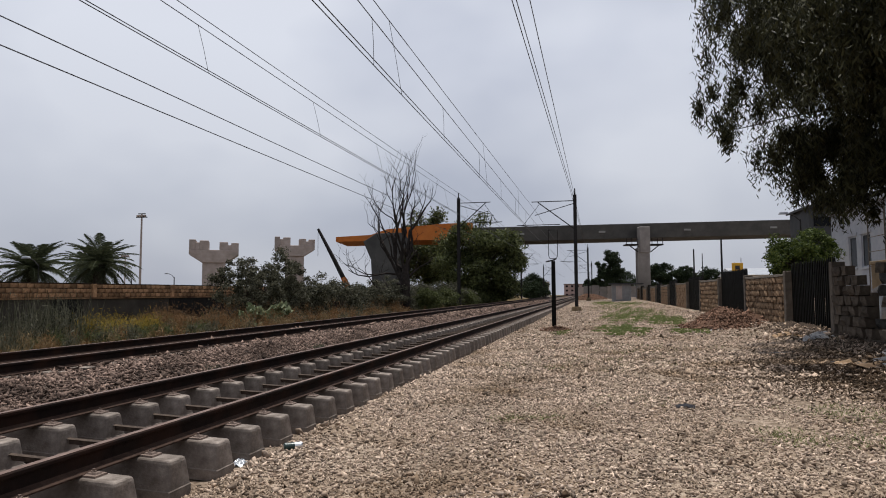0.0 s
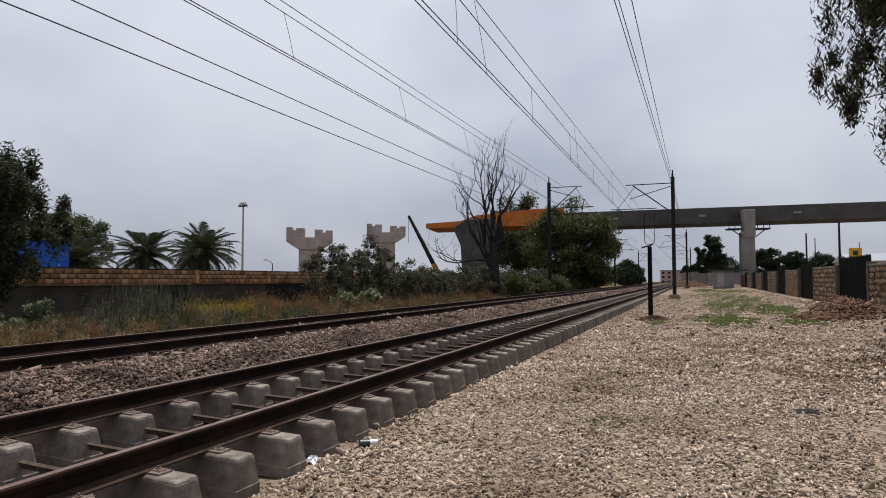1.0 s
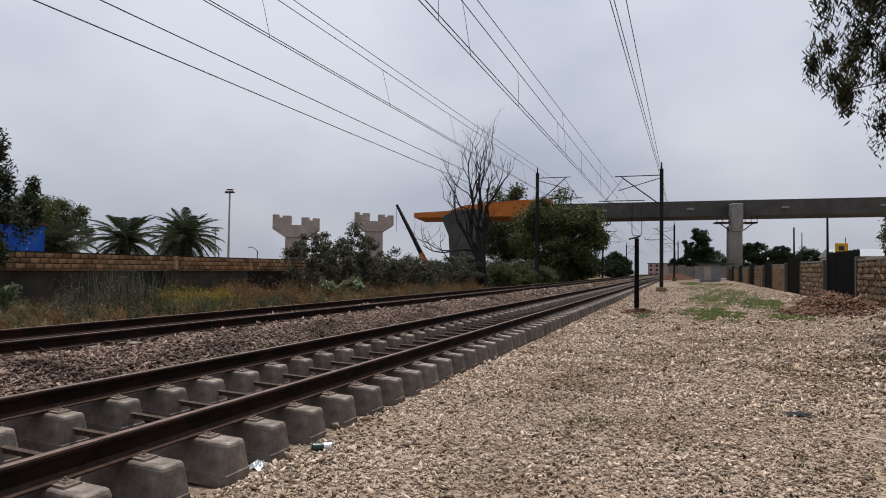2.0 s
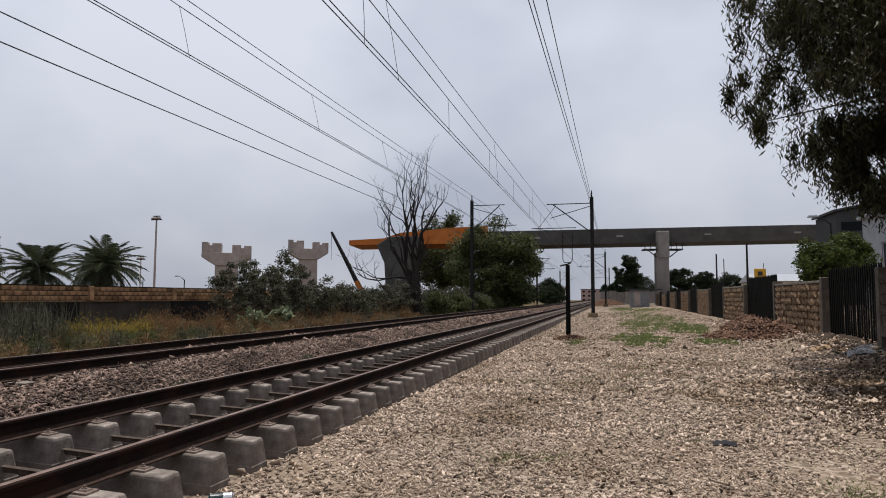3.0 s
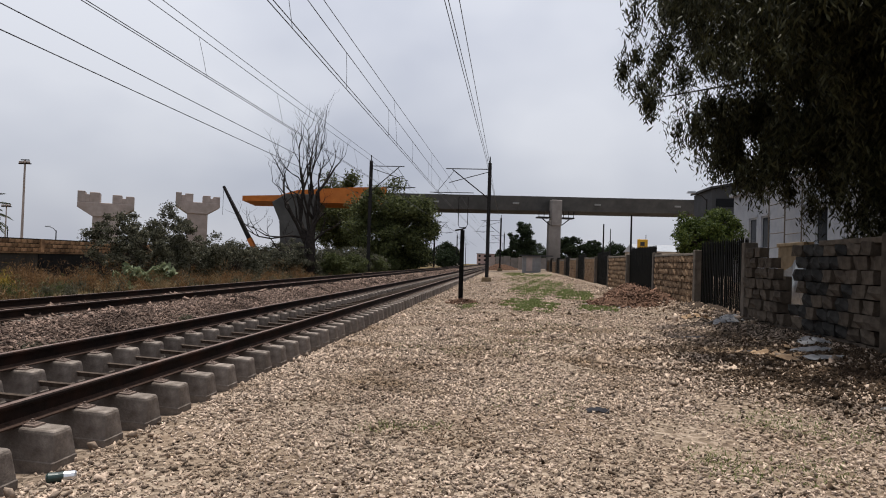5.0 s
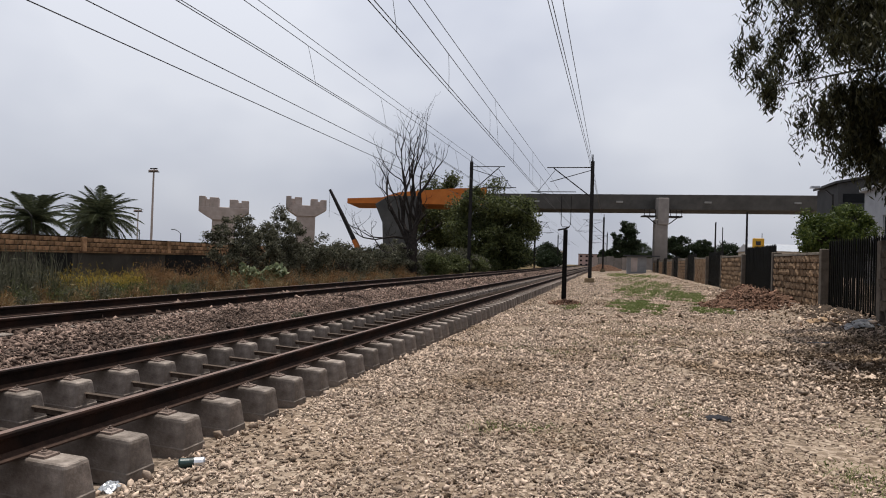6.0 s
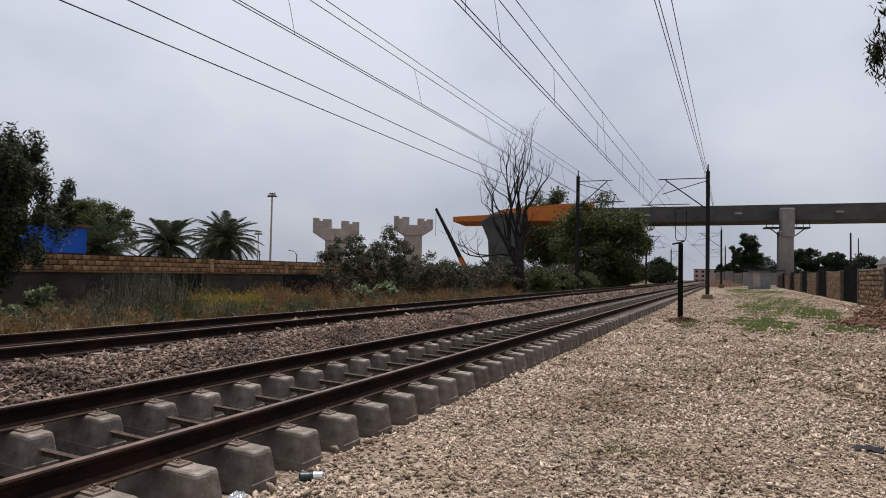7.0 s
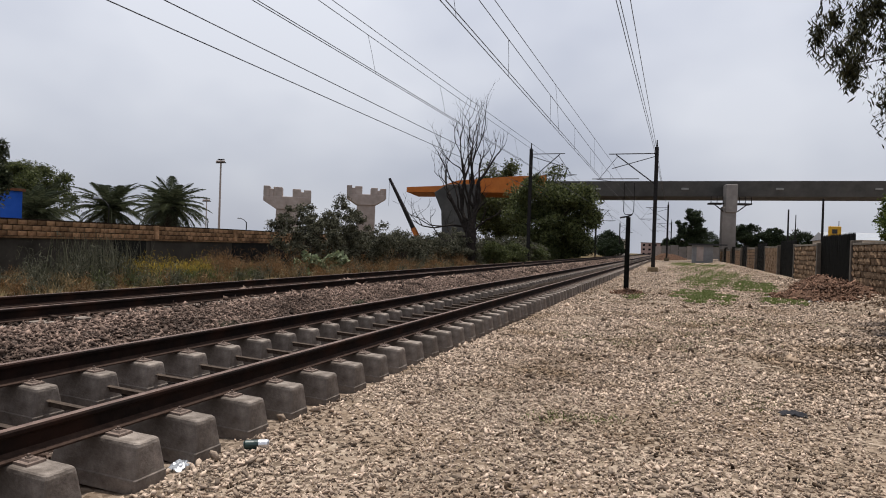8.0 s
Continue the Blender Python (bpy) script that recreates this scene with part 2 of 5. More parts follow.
def raw(name, v, f, material):
    """A mesh from numpy arrays of vertices and of faces with equal corner counts."""
    me = bpy.data.meshes.new(name)
    v, f = np.asarray(v, dtype=np.float32), np.asarray(f, dtype=np.int32)
    me.vertices.add(len(v))
    me.vertices.foreach_set("co", v.ravel())
    me.loops.add(f.size)
    me.loops.foreach_set("vertex_index", f.ravel())
    me.polygons.add(len(f))
    me.polygons.foreach_set("loop_start", np.arange(0, f.size, f.shape[1], dtype=np.int32))
    me.update(calc_edges=True)
    me.validate()
    me.materials.append(material)
    return me


RNG = np.random.default_rng(5)


def leaves(centers, size, aspect=0.35, droop=0.0, rng=RNG):
    """Folded leaf blades (four corners and a raised midrib) at the centres. droop: how far they hang."""
    n = len(centers)
    d = rng.normal(size=(n, 3))
    d[:, 2] = d[:, 2] * (1 - droop) - droop * 1.6
    d /= np.linalg.norm(d, axis=1)[:, None]
    s = rng.normal(size=(n, 3))
    s -= d * (s * d).sum(1)[:, None]
    s /= np.linalg.norm(s, axis=1)[:, None]
    up = np.cross(d, s)
    ln = (size * rng.uniform(0.6, 1.4, n))[:, None]
    w = ln * aspect
    a, b = centers - d * ln / 2, centers + d * ln / 2
    c1, c2 = centers + s * w / 2 + up * w * 0.2, centers - s * w / 2 + up * w * 0.2
    v = np.stack([a, c1, b, c2], 1).reshape(-1, 3)
    k = np.arange(n)[:, None] * 4
    f = np.concatenate([k + [0, 1, 2], k + [0, 2, 3]], 0)
    return v, f


def clumps(blobs, per, shell=0.55, rng=RNG):
    """Points in a set of uneven clumps (x, y, z, rx, ry, rz), denser to the outside."""
    out = []
    for x, y, z, rx, ry, rz in blobs:
        d = rng.normal(size=(per, 3))
        d /= np.linalg.norm(d, axis=1)[:, None]
        r = rng.uniform(shell, 1.0, per)[:, None] * rng.uniform(0.85, 1.12, (per, 1))
        out.append(np.array((x, y, z)) + d * r * np.array((rx, ry, rz)))
    return np.concatenate(out)


def blobs_in(n, cx, cy, cz, rx, ry, rz, size, rng=RNG, low=-1.0):
    """Clumps strewn through an ellipsoid."""
    out = []
    while len(out) < n:
        p = rng.uniform(-1, 1, 3)
        if np.linalg.norm(p) > 1 or p[2] < low:
            continue
        s = size * rng.uniform(0.65, 1.35)
        out.append((cx + p[0] * rx, cy + p[1] * ry, cz + p[2] * rz, s, s, s * rng.uniform(0.6, 0.95)))
    return out


# ---- ground ----
def ease(a, b, t):
    t = np.clip((t - a) / (b - a), 0, 1)
    return t * t * (3 - 2 * t)


def ground_z(x, y):
    """Height of the ground: yard, trough of the near track, ballast bank of the far track, weedy strip."""
    x, y = np.asarray(x, float), np.asarray(y, float)
    z = 0.14 * ease(7.2, 9.2, x) + 0.10 * ease(20, 80, y) * ease(0.0, 1.0, x)
    z = z - 0.055 * ease(-1.3, -0.9, x) * (1 - ease(0.36, 0.6, x)) + 0.10 * (1 - ease(-1.9, -1.0, x))
    z = z + 0.42 * (1 - ease(-3.85, -2.2, x))
    z = z - 0.15 * (1 - ease(-8.2, -6.8, x))
    lump = np.sin(x * 1.7 + y * 0.6) * np.sin(y * 1.1 - x * 0.4) * 0.012 + np.sin(x * 0.5 + 1.3) * np.sin(y * 0.37) * 0.015
    return z + lump + lie(x, y)


def axis(near0, near1, step, far0, far1):
    a = list(np.arange(near0, near1 + 1e-6, step))
    g, s = near1, step
    while g < far1:
        s *= 1.35
        g += s
        a.append(min(g, far1))
    g, s = near0, step
    while g > far0:
        s *= 1.35
        g -= s
        a.insert(0, max(g, far0))
    return np.array(a)


M_GROUND = bpy.data.materials.new("stony_ground")
M_GROUND.use_nodes = True
gn, gl = M_GROUND.node_tree.nodes, M_GROUND.node_tree.links


def g_node(kind, **inputs):
    nd = gn.new(kind)
    for k, v in inputs.items():
        nd.inputs[k.replace("_", " ")].default_value = v
    return nd


def g_ramp(src, stops):
    r = gn.new("ShaderNodeValToRGB")
    while len(r.color_ramp.elements) < len(stops):
        r.color_ramp.elements.new(0.5)
    for e, (p, c) in zip(r.color_ramp.elements, stops):
        e.position, e.color = p, (*c, 1)
    gl.new(src, r.inputs[0])
    return r.outputs[0]


def g_mix(fac, a, b):
    m = gn.new("ShaderNodeMix")
    m.data_type = "RGBA"
    gl.new(fac, m.inputs[0])
    gl.new(a, m.inputs[6])
    gl.new(b, m.inputs[7])
    return m.outputs[2]


g_co = gn.new("ShaderNodeTexCoord").outputs["Object"]
g_sep = gn.new("ShaderNodeSeparateXYZ")
gl.new(g_co, g_sep.inputs[0])


def g_noise(scale, detail=6.0):
    nd = g_node("ShaderNodeTexNoise", Scale=scale, Detail=detail)
    gl.new(g_co, nd.inputs["Vector"])
    return nd.outputs[0]


def g_voro(scale):
    nd = g_node("ShaderNodeTexVoronoi", Scale=scale)
    gl.new(g_co, nd.inputs["Vector"])
    return nd


v_stone = g_voro(24.0)
stone_bw = gn.new("ShaderNodeRGBToBW")
gl.new(v_stone.outputs["Color"], stone_bw.inputs[0])
yard = g_ramp(stone_bw.outputs[0], [(0.15, (0.075, 0.055, 0.04)), (0.5, (0.21, 0.16, 0.117)), (0.9, (0.36, 0.29, 0.225))])
dirt = g_ramp(g_noise(3.0), [(0.3, (0.12, 0.082, 0.053)), (0.7, (0.22, 0.155, 0.105))])
yard = g_mix(g_ramp(g_noise(0.55), [(0.45, (0, 0, 0)), (0.68, (0.8, 0.8, 0.8))]), yard, dirt)
ballast = g_ramp(stone_bw.outputs[0], [(0.15, (0.025, 0.018, 0.015)), (0.5, (0.07, 0.052, 0.043)), (0.9, (0.16, 0.122, 0.1))])
weedy = g_ramp(g_noise(1.2), [(0.3, (0.05, 0.042, 0.02)), (0.5, (0.11, 0.075, 0.035)), (0.72, (0.06, 0.06, 0.026))])


def g_step(src, a, b):
    m = g_node("ShaderNodeMapRange")
    m.inputs["From Min"].default_value, m.inputs["From Max"].default_value = a, b
    gl.new(src, m.inputs[0])
    return m.outputs[0]


wob = gn.new("ShaderNodeMath")
wob.operation = "MULTIPLY_ADD"
gl.new(g_noise(1.5), wob.inputs[0])
wob.inputs[1].default_value = 1.2
gl.new(g_sep.outputs[0], wob.inputs[2])
col = g_mix(g_step(wob.outputs[0], -0.4, 1.3), ballast, yard)
col = g_mix(g_step(wob.outputs[0], -6.0, -6.9), col, weedy)
g_b = gn["Principled BSDF"]
gl.new(col, g_b.inputs["Base Color"])
g_b.inputs["Roughness"].default_value = 0.95
g_b.inputs["Specular IOR Level"].default_value = 0.1
g_bump = g_node("ShaderNodeBump", Strength=0.8, Distance=0.03)
gl.new(stone_bw.outputs[0], g_bump.inputs["Height"])
gl.new(g_bump.outputs[0], g_b.inputs["Normal"])

gx, gy = axis(-9.0, 10.5, 0.15, -2500, 2500), axis(-8.0, 30.0, 0.25, -600, 4000)
GX, GY = np.meshgrid(gx, gy)
gv = np.stack([GX, GY, ground_z(GX, GY)], -1).reshape(-1, 3)
nx = len(gx)
gi = (np.arange(len(gy) - 1)[:, None] * nx + np.arange(nx - 1)[None]).reshape(-1, 1)
ground = new("ground", raw("ground", gv, gi + [0, 1, nx + 1, nx], M_GROUND))
tagged(ground, "dry stony yard of beige chippings beside ballast and weeds", "ground", kind="structure")

# ---- tracks ----
CANT = 2.2
HEAD = [(-0.03, 0.130), (0.03, 0.130), (0.036, 0.140), (0.035, 0.160), (0.024, 0.1705), (-0.024, 0.1705), (-0.035, 0.160), (-0.036, 0.140)]
WEB = [(-0.0085, 0.04), (0.0085, 0.04), (0.0085, 0.118), (0.026, 0.1295), (-0.026, 0.1295), (-0.0085, 0.118)]
FOOT = [(-0.072, 0), (0.072, 0), (0.072, 0.011), (0.02, 0.028), (0.009, 0.0395), (-0.009, 0.0395), (-0.02, 0.028), (-0.072, 0.011)]


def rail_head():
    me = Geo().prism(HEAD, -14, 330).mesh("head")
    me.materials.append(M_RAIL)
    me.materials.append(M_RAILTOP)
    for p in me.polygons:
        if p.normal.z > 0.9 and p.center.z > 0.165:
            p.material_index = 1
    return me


def bed(x, z, cant):
    """Frame of a track: under its right rail's foot, leaning with the cant."""
    return pose(x, 0, z, GRADE, cant, 0)


TRACK1, TRACK2 = bed(0, 0.265, CANT), bed(-4.5, 0.385, 0.0)
HEAD_ME, WEB_ME, FOOT_ME = rail_head(), Geo().prism(WEB, -14, 330).mesh("web"), Geo().prism(FOOT, -14, 330).mesh("foot")
for tr in (TRACK1, TRACK2):
    for off in (0.0, -1.505):
        r = thing("rail", "dark rusty steel rail with worn tread, clipped on sleepers", "rail", tr @ pose(off, 0, 0), "rails of the tracks")
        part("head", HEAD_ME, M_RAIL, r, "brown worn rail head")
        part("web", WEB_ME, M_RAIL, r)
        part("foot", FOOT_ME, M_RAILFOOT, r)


def block_mesh():
    """One concrete block of a twin-block sleeper, centred under its rail, top at z = 0: a skirt, tapering sides, rounded shoulders."""
    g = Geo()
    rings = ((-0.31, 0.362, 0.142, 0.016), (-0.222, 0.360, 0.140, 0.016), (-0.214, 0.354, 0.134, 0.018), (-0.028, 0.331, 0.101, 0.022), (-0.010, 0.325, 0.095, 0.022), (-0.002, 0.316, 0.086, 0.022), (0.0, 0.306, 0.078, 0.02))
    for z, hx, hy, c in rings:
        for qx, qy, a0 in ((1, 1, 0), (-1, 1, 90), (-1, -1, 180), (1, -1, 270)):
            for k in range(4):
                a = radians(a0 + 30 * k)
                g.v.append((qx * (hx - c) + c * math.cos(a), qy * (hy - c) + c * math.sin(a), z))
    n = 16
    for i in range(len(rings) - 1):
        for k in range(n):
            g.f.append((i * n + k, i * n + (k + 1) % n, (i + 1) * n + (k + 1) % n, (i + 1) * n + k))
    g.f.append(tuple(range((len(rings) - 1) * n, len(rings) * n)))
    return g.mesh("block")


def clip_geo():
    g = Geo().box(-0.065, -0.062, 0.0, 0.05, 0.062, 0.014, top=(0.95, 0.95))
    g.box(-0.045, -0.032, 0.014, 0.035, 0.032, 0.026, top=(0.8, 0.8))
    g.tube([(0, 0, 0.02), (0, 0, 0.034)], 0.019, 6)
    g.tube([(0, 0, 0.034), (0, 0, 0.048)], 0.010, 6)
    return g


BLOCK_ME, CLIP_ME = block_mesh(), clip_geo().mesh("clip")
TIE_ME = Geo().add([(-1.25, -0.028, -0.115), (-0.25, -0.028, -0.115), (-1.25, -0.004, -0.12), (-0.25, -0.004, -0.12), (-1.25, 0.0, -0.165), (-0.25, 0.0, -0.165),
                    (-1.25, 0.028, -0.115), (-0.25, 0.028, -0.115), (-1.25, 0.0, -0.105), (-0.25, 0.0, -0.105)],
                   [(0, 1, 3, 2), (2, 3, 5, 4), (4, 5, 7, 6), (6, 7, 9, 8), (8, 9, 1, 0)]).mesh("tie_bar")


def sleeper(m):
    s = thing("sleeper", "weathered twin-block concrete sleeper with steel tie bar", "sleeper", m, "sleepers under the near track")
    for off in (0.0, -1.505):
        b = part("block", BLOCK_ME, M_CONC, s, m=pose(off + (0.04 if off == 0.0 else -0.04), 0, -0.006))
        for side in (1, -1):
            part("rail_clip", CLIP_ME, M_CLIP, b, "rusty bolted rail clip", m=pose(side * 0.112 - (0.04 if off == 0.0 else -0.04), 0, 0.0, 0, 0, 0 if side < 0 else 180))
    part("tie_bar", TIE_ME, M_TIE, s, "thin rusty steel tie bar")
    return s


first = sleeper(TRACK1 @ pose(0, -12.6, 0))
rs = random.Random(3)
for k in range(-20, 110):
    copy_thing(first, TRACK1 @ pose(rs.uniform(-0.012, 0.012), 0.6 * k + rs.uniform(-0.012, 0.012), rs.uniform(-0.004, 0), 0, 0, rs.uniform(-0.8, 0.8)))
far_tr = Geo()
for k in range(110, 340):
    for off in (0.0, -1.505):
        far_tr.box(off - 0.41, 0.6 * k - 0.11, -0.2, off + 0.41, 0.6 * k + 0.11, -0.006)
far_sl = part("far_sleepers", far_tr, M_CONC, m=TRACK1)
tagged(far_sl, "row of concrete sleepers far along the near track", "sleepers", kind="stuff")
t2 = Geo()
for k in range(-14, 160):
    for off in (0.0, -1.505):
        t2.box(off - 0.4, 0.6 * k - 0.11, -0.2, off + 0.4, 0.6 * k + 0.11, -0.006)
t2o = part("far_track_sleepers", t2, M_CONC, m=TRACK2)
tagged(t2o, "concrete sleepers nearly buried in ballast under the far track", "sleepers", kind="stuff")

# ---- overhead line ----
def mast(x, y, z0, h, side, label, arm=3.3):
    """A catenary mast with its cantilever reaching to side (-1: towards -x)."""
    t = thing("catenary_mast", label, "catenary mast", (x, y, z0), "catenary masts")
    g = Geo()
    for s in (-1, 1):
        g.box(-0.13, s * 0.10 - 0.012, 0.25, 0.13, s * 0.10 + 0.012, h - 0.5)
    g.box(-0.012, -0.10, 0.25, 0.012, 0.10, h - 0.5)
    part("column", g, M_MAST, t)
    part("finial", Geo().tube([(0, 0, h - 0.5), (0, 0, h)], [0.06, 0.04], 8), M_MAST, t)
    part("footing", Geo().box(-0.42, -0.42, -0.5, 0.42, 0.42, 0.26, top=(0.8, 0.8)), M_GARDENBLOCK, t, "sandy concrete footing block", 0.03)
    s = side
    part("top_tube", Geo().tube([(0, 0, h - 0.95), (s * arm, 0, h - 0.95)], 0.035, 8), M_MAST, t)
    part("stay_tube", Geo().tube([(s * 0.1, 0, h - 3.1), (s * arm * 0.85, 0, h - 1.0)], 0.04, 8), M_MAST, t)
    part("upper_brace", Geo().tube([(s * 0.05, 0, h - 1.15), (s * arm * 0.92, 0, h - 2.0)], 0.028, 8), M_MAST, t)
    part("registration_tube", Geo().tube([(s * arm * 0.35, 0, h - 2.75), (s * arm * 1.35, 0, h - 2.75)], 0.03, 8), M_MAST, t)
    part("drop_strut", Geo().tube([(s * arm * 0.82, 0, h - 1.15), (s * arm * 1.2, 0, h - 2.75)], 0.02, 6), M_MAST, t)
    part("steady_arm", Geo().tube([(s * arm * 1.3, 0, h - 2.75), (s * arm * 0.8, 0, h - 3.0)], 0.016, 6), M_MAST, t)
    return t


mast(2.2, 45.4, 0.12, 9.3, -1, "dark steel catenary mast on a concrete footing beside the near track")
mast(-8.25, 52.0, 0.4, 10.4, 1, "dark steel catenary mast standing among shrubs by the far track", arm=2.9)
mast(2.6, 104.0, 0.3, 9.0, -1, "distant dark catenary mast beside the near track")
mast(-9.2, 112.0, 0.4, 9.3, 1, "distant dark catenary mast by the far track", arm=2.4)
mast(3.0, 160.0, 0.3, 9.0, -1, "distant dark catenary mast beside the near track")
mast(-9.4, 168.0, 0.4, 9.0, 1, "distant dark catenary mast by the far track", arm=2.4)


def hang(x, y, z):
    """A point of the overhead line: it follows the canted track and the lie of the land."""
    return (x - 0.0317 * (z - 1.4), y, z + float(lie(x, y)))


def wire(name, label, x0, z0, x1, z1, y0=-45.0, y1=46.0, sag=0.3, r=0.0105, x2=None, z2=None, y2=None):
    """One wire over two spans, hanging slightly."""
    pts = []
    for k in range(13):
        u = k / 12
        pts.append(hang(x0 + (x1 - x0) * u, y0 + (y1 - y0) * u, z0 + (z1 - z0) * u - sag * 4 * u * (1 - u)))
    if y2:
        for k in range(1, 9):
            u = k / 8
            pts.append(hang(x1 + (x2 - x1) * u, y1 + (y2 - y1) * u, z1 + (z2 - z1) * u - sag * 4 * u * (1 - u)))
    w = part(name, Geo().tube(pts, r, 5), M_WIRE)
    return tagged(w, label, "overhead wire", "overhead wires")


for dx in (-0.05, 0.05):
    wire("contact_wire", "dark contact wire hung level above the near track", 0.0 + dx, 6.1, -0.82 + dx, 6.05, y2=200, x2=-0.75 + dx, z2=6.1, sag=0.0)
    wire("contact_wire", "dark contact wire hung level above the far track", -5.1 + dx, 6.9, -5.0 + dx, 6.9, y2=200, x2=-5.2 + dx, z2=6.6, sag=0.0)
wire("messenger_wire", "dark messenger wire above the near track", -0.15, 7.25, -0.82, 7.15, y2=104, x2=-0.75, z2=7.4, sag=0.15)
wire("messenger_wire", "dark messenger wire above the near track", -0.85, 8.0, -0.75, 8.1, y2=104, x2=-0.75, z2=7.9, sag=0.2)
wire("messenger_wire", "dark messenger wire above the far track", -5.5, 8.2, -5.25, 8.3, y1=52, y2=112, x2=-5.25, z2=7.9, sag=0.15)
wire("messenger_wire", "dark messenger wire above the far track", -5.55, 8.5, -5.2, 8.7, y1=52, y2=112, x2=-5.25, z2=8.2, sag=0.25)
for xa, za, xb, zb in ((1.35, 9.2, 2.12, 9.35), (1.45, 9.4, 2.2, 9.4), (2.1, 9.8, 2.3, 9.5)):
    wire("feeder_wire", "dark feeder wire carried on the mast tops", xa, za, xb, zb, sag=0.25, r=0.014, y2=104, x2=2.5, z2=9.2)
for xn, x, z in ((-8.85, -9.2, 7.4), (-9.0, -9.2, 8.1)):
    wire("feeder_wire", "dark feeder wire along the weedy strip", xn, z, x, z + 0.1, sag=0.1, r=0.016, y1=52, y2=112, x2=-9.4, z2=z)


def dropper(x, xt, y, z0, z1, track):
    d = part("dropper", Geo().tube([hang(x, y, z0), hang((x + xt) / 2 + 0.01, y, (z0 + z1) / 2), hang(xt, y, z1)], 0.006, 5), M_WIRE)
    tagged(d, "thin vertical dropper wire over the " + track + " track", "dropper wire", "droppers")


for k in range(-5, 15):
    u = (13.4 + k * 6.5 + 45) / 91
    if 0 < u < 1:
        dropper(-0.05 - 0.82 * u, -0.15 - 0.67 * u, 13.4 + k * 6.5, 6.08, 7.25 - 0.1 * u - 0.6 * u * (1 - u), "near")
    u = (15.4 + k * 6.5 + 45) / 91
    if k % 2 and 0.3 < u < 1:
        dropper(-0.05 - 0.82 * u, -0.85 + 0.1 * u, 15.4 + k * 6.5, 6.06, 8.0 + 0.1 * u - 0.8 * u * (1 - u), "near")
    u = (14.8 + k * 6.5 + 45) / 97
    if 0 < u < 1:
        dropper(-5.15 + 0.1 * u, -5.5 + 0.25 * u, 14.8 + k * 6.5, 6.9, 8.2 + 0.1 * u - 0.6 * u * (1 - u), "far")

# ---- black post with wire loop ----
lp = thing("signal_post", "black weathered post with a thin wire loop on top", "post", (2.0, 20.3, 0.03))
part("post", Geo().box(-0.085, -0.07, -0.2, 0.085, 0.07, 2.65, top=(0.85, 0.85)), M_FENCE, lp, bevel=0.01)
loop = [(-0.17, 0, 3.85), (-0.17, 0, 2.85), (-0.12, 0, 2.74), (0.12, 0, 2.74), (0.17, 0, 2.85), (0.17, 0, 3.85), (-0.17, 0, 3.85)]
part("wire_loop", Geo().tube(loop, 0.014, 6), M_MAST, lp)
part("arm", Geo().tube([(-0.28, 0, 2.62), (0.0, 0, 2.68), (0.12, 0, 2.74)], 0.03, 6), M_MAST, lp)

# ---- viaduct ----
DK = Vector((33.0, 6.0, 0)).normalized()
DK_YAW = math.degrees(math.atan2(DK.y, DK.x))


def deck_at(s, z=0.0):
    """Pose at s metres along the viaduct from over the tracks' left, x along it."""
    p = Vector((-9.2, 100.2, z)) + DK * s
    return pose(p.x, p.y, z, 0, 0, DK_YAW)


via = thing("viaduct", "long grey concrete viaduct under construction above the tracks", "viaduct", deck_at(0))
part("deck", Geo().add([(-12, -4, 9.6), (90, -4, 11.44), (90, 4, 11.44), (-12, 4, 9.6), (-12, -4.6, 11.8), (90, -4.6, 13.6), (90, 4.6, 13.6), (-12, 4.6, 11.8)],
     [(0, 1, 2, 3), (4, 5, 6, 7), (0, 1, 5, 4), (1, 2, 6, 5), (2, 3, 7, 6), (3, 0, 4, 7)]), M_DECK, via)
for sk in (1.0, 13.5, 26.5, 39.5, 52.5):
    zk = 10.75 + 0.018 * sk
    part("drain_patch", Geo().box(sk - 0.5, -4.42, zk, sk + 0.5, -4.30, zk + 0.28), M_CREAM_PATCH, via, "small pale patch on the deck's side")
part("formwork", Geo().prism([(-28, 9.85), (-28, 10.6), (-22.5, 10.9), (-20, 11.75), (-12, 12.5), (-6.5, 12.75), (-6.5, 10.05), (-19, 10.0)], -4.8, 4.8), M_ORANGE, via, "orange steel formwork at the deck's unfinished end")
# end pier takes the dark deck colour to stand in for the deck's shade
part("end_pier", Geo().prism([(-21.9, -1.5), (-18.6, -1.5), (-18.2, 7.0), (-16.4, 9.9), (-17.2, 11.2), (-21.6, 11.1), (-23.6, 9.8), (-22.4, 7.0)], -5.1, 2.5), M_DECK, via, "concrete pier under the unfinished end, coloured dark for deck shade", 0.06)
part("pier", Geo().box(18.3, -6.2, -0.5, 20.3, -5.0, 8.5, top=(0.94, 1)).box(18.7, -6.4, 7.7, 20.3, -4.75, 11.7), M_OLDPIER, via, "pale concrete pier with a tall head", 0.08)
for sx in (-1, 1):
    g = Geo().box(min(19.4 + sx * 0.95, 19.4 + sx * 2.8), -6.6, 8.85, max(19.4 + sx * 0.95, 19.4 + sx * 2.8), -4.7, 9.05)
    for k in range(3):
        xk = 19.4 + sx * (1.1 + 0.8 * k)
        g.tube([(xk, -6.5, 9.05), (xk, -6.5, 9.95)], 0.05, 5)
    g.tube([(19.4 + sx * 0.95, -6.5, 9.75), (19.4 + sx * 2.8, -6.5, 9.75)], 0.04, 5)
    g.tube([(19.4 + sx * 0.95, -6.2, 7.85), (19.4 + sx * 2.2, -6.2, 8.85)], 0.08, 5)
    part("work_platform", g, M_MAST, via, "dark steel work platform with railing")


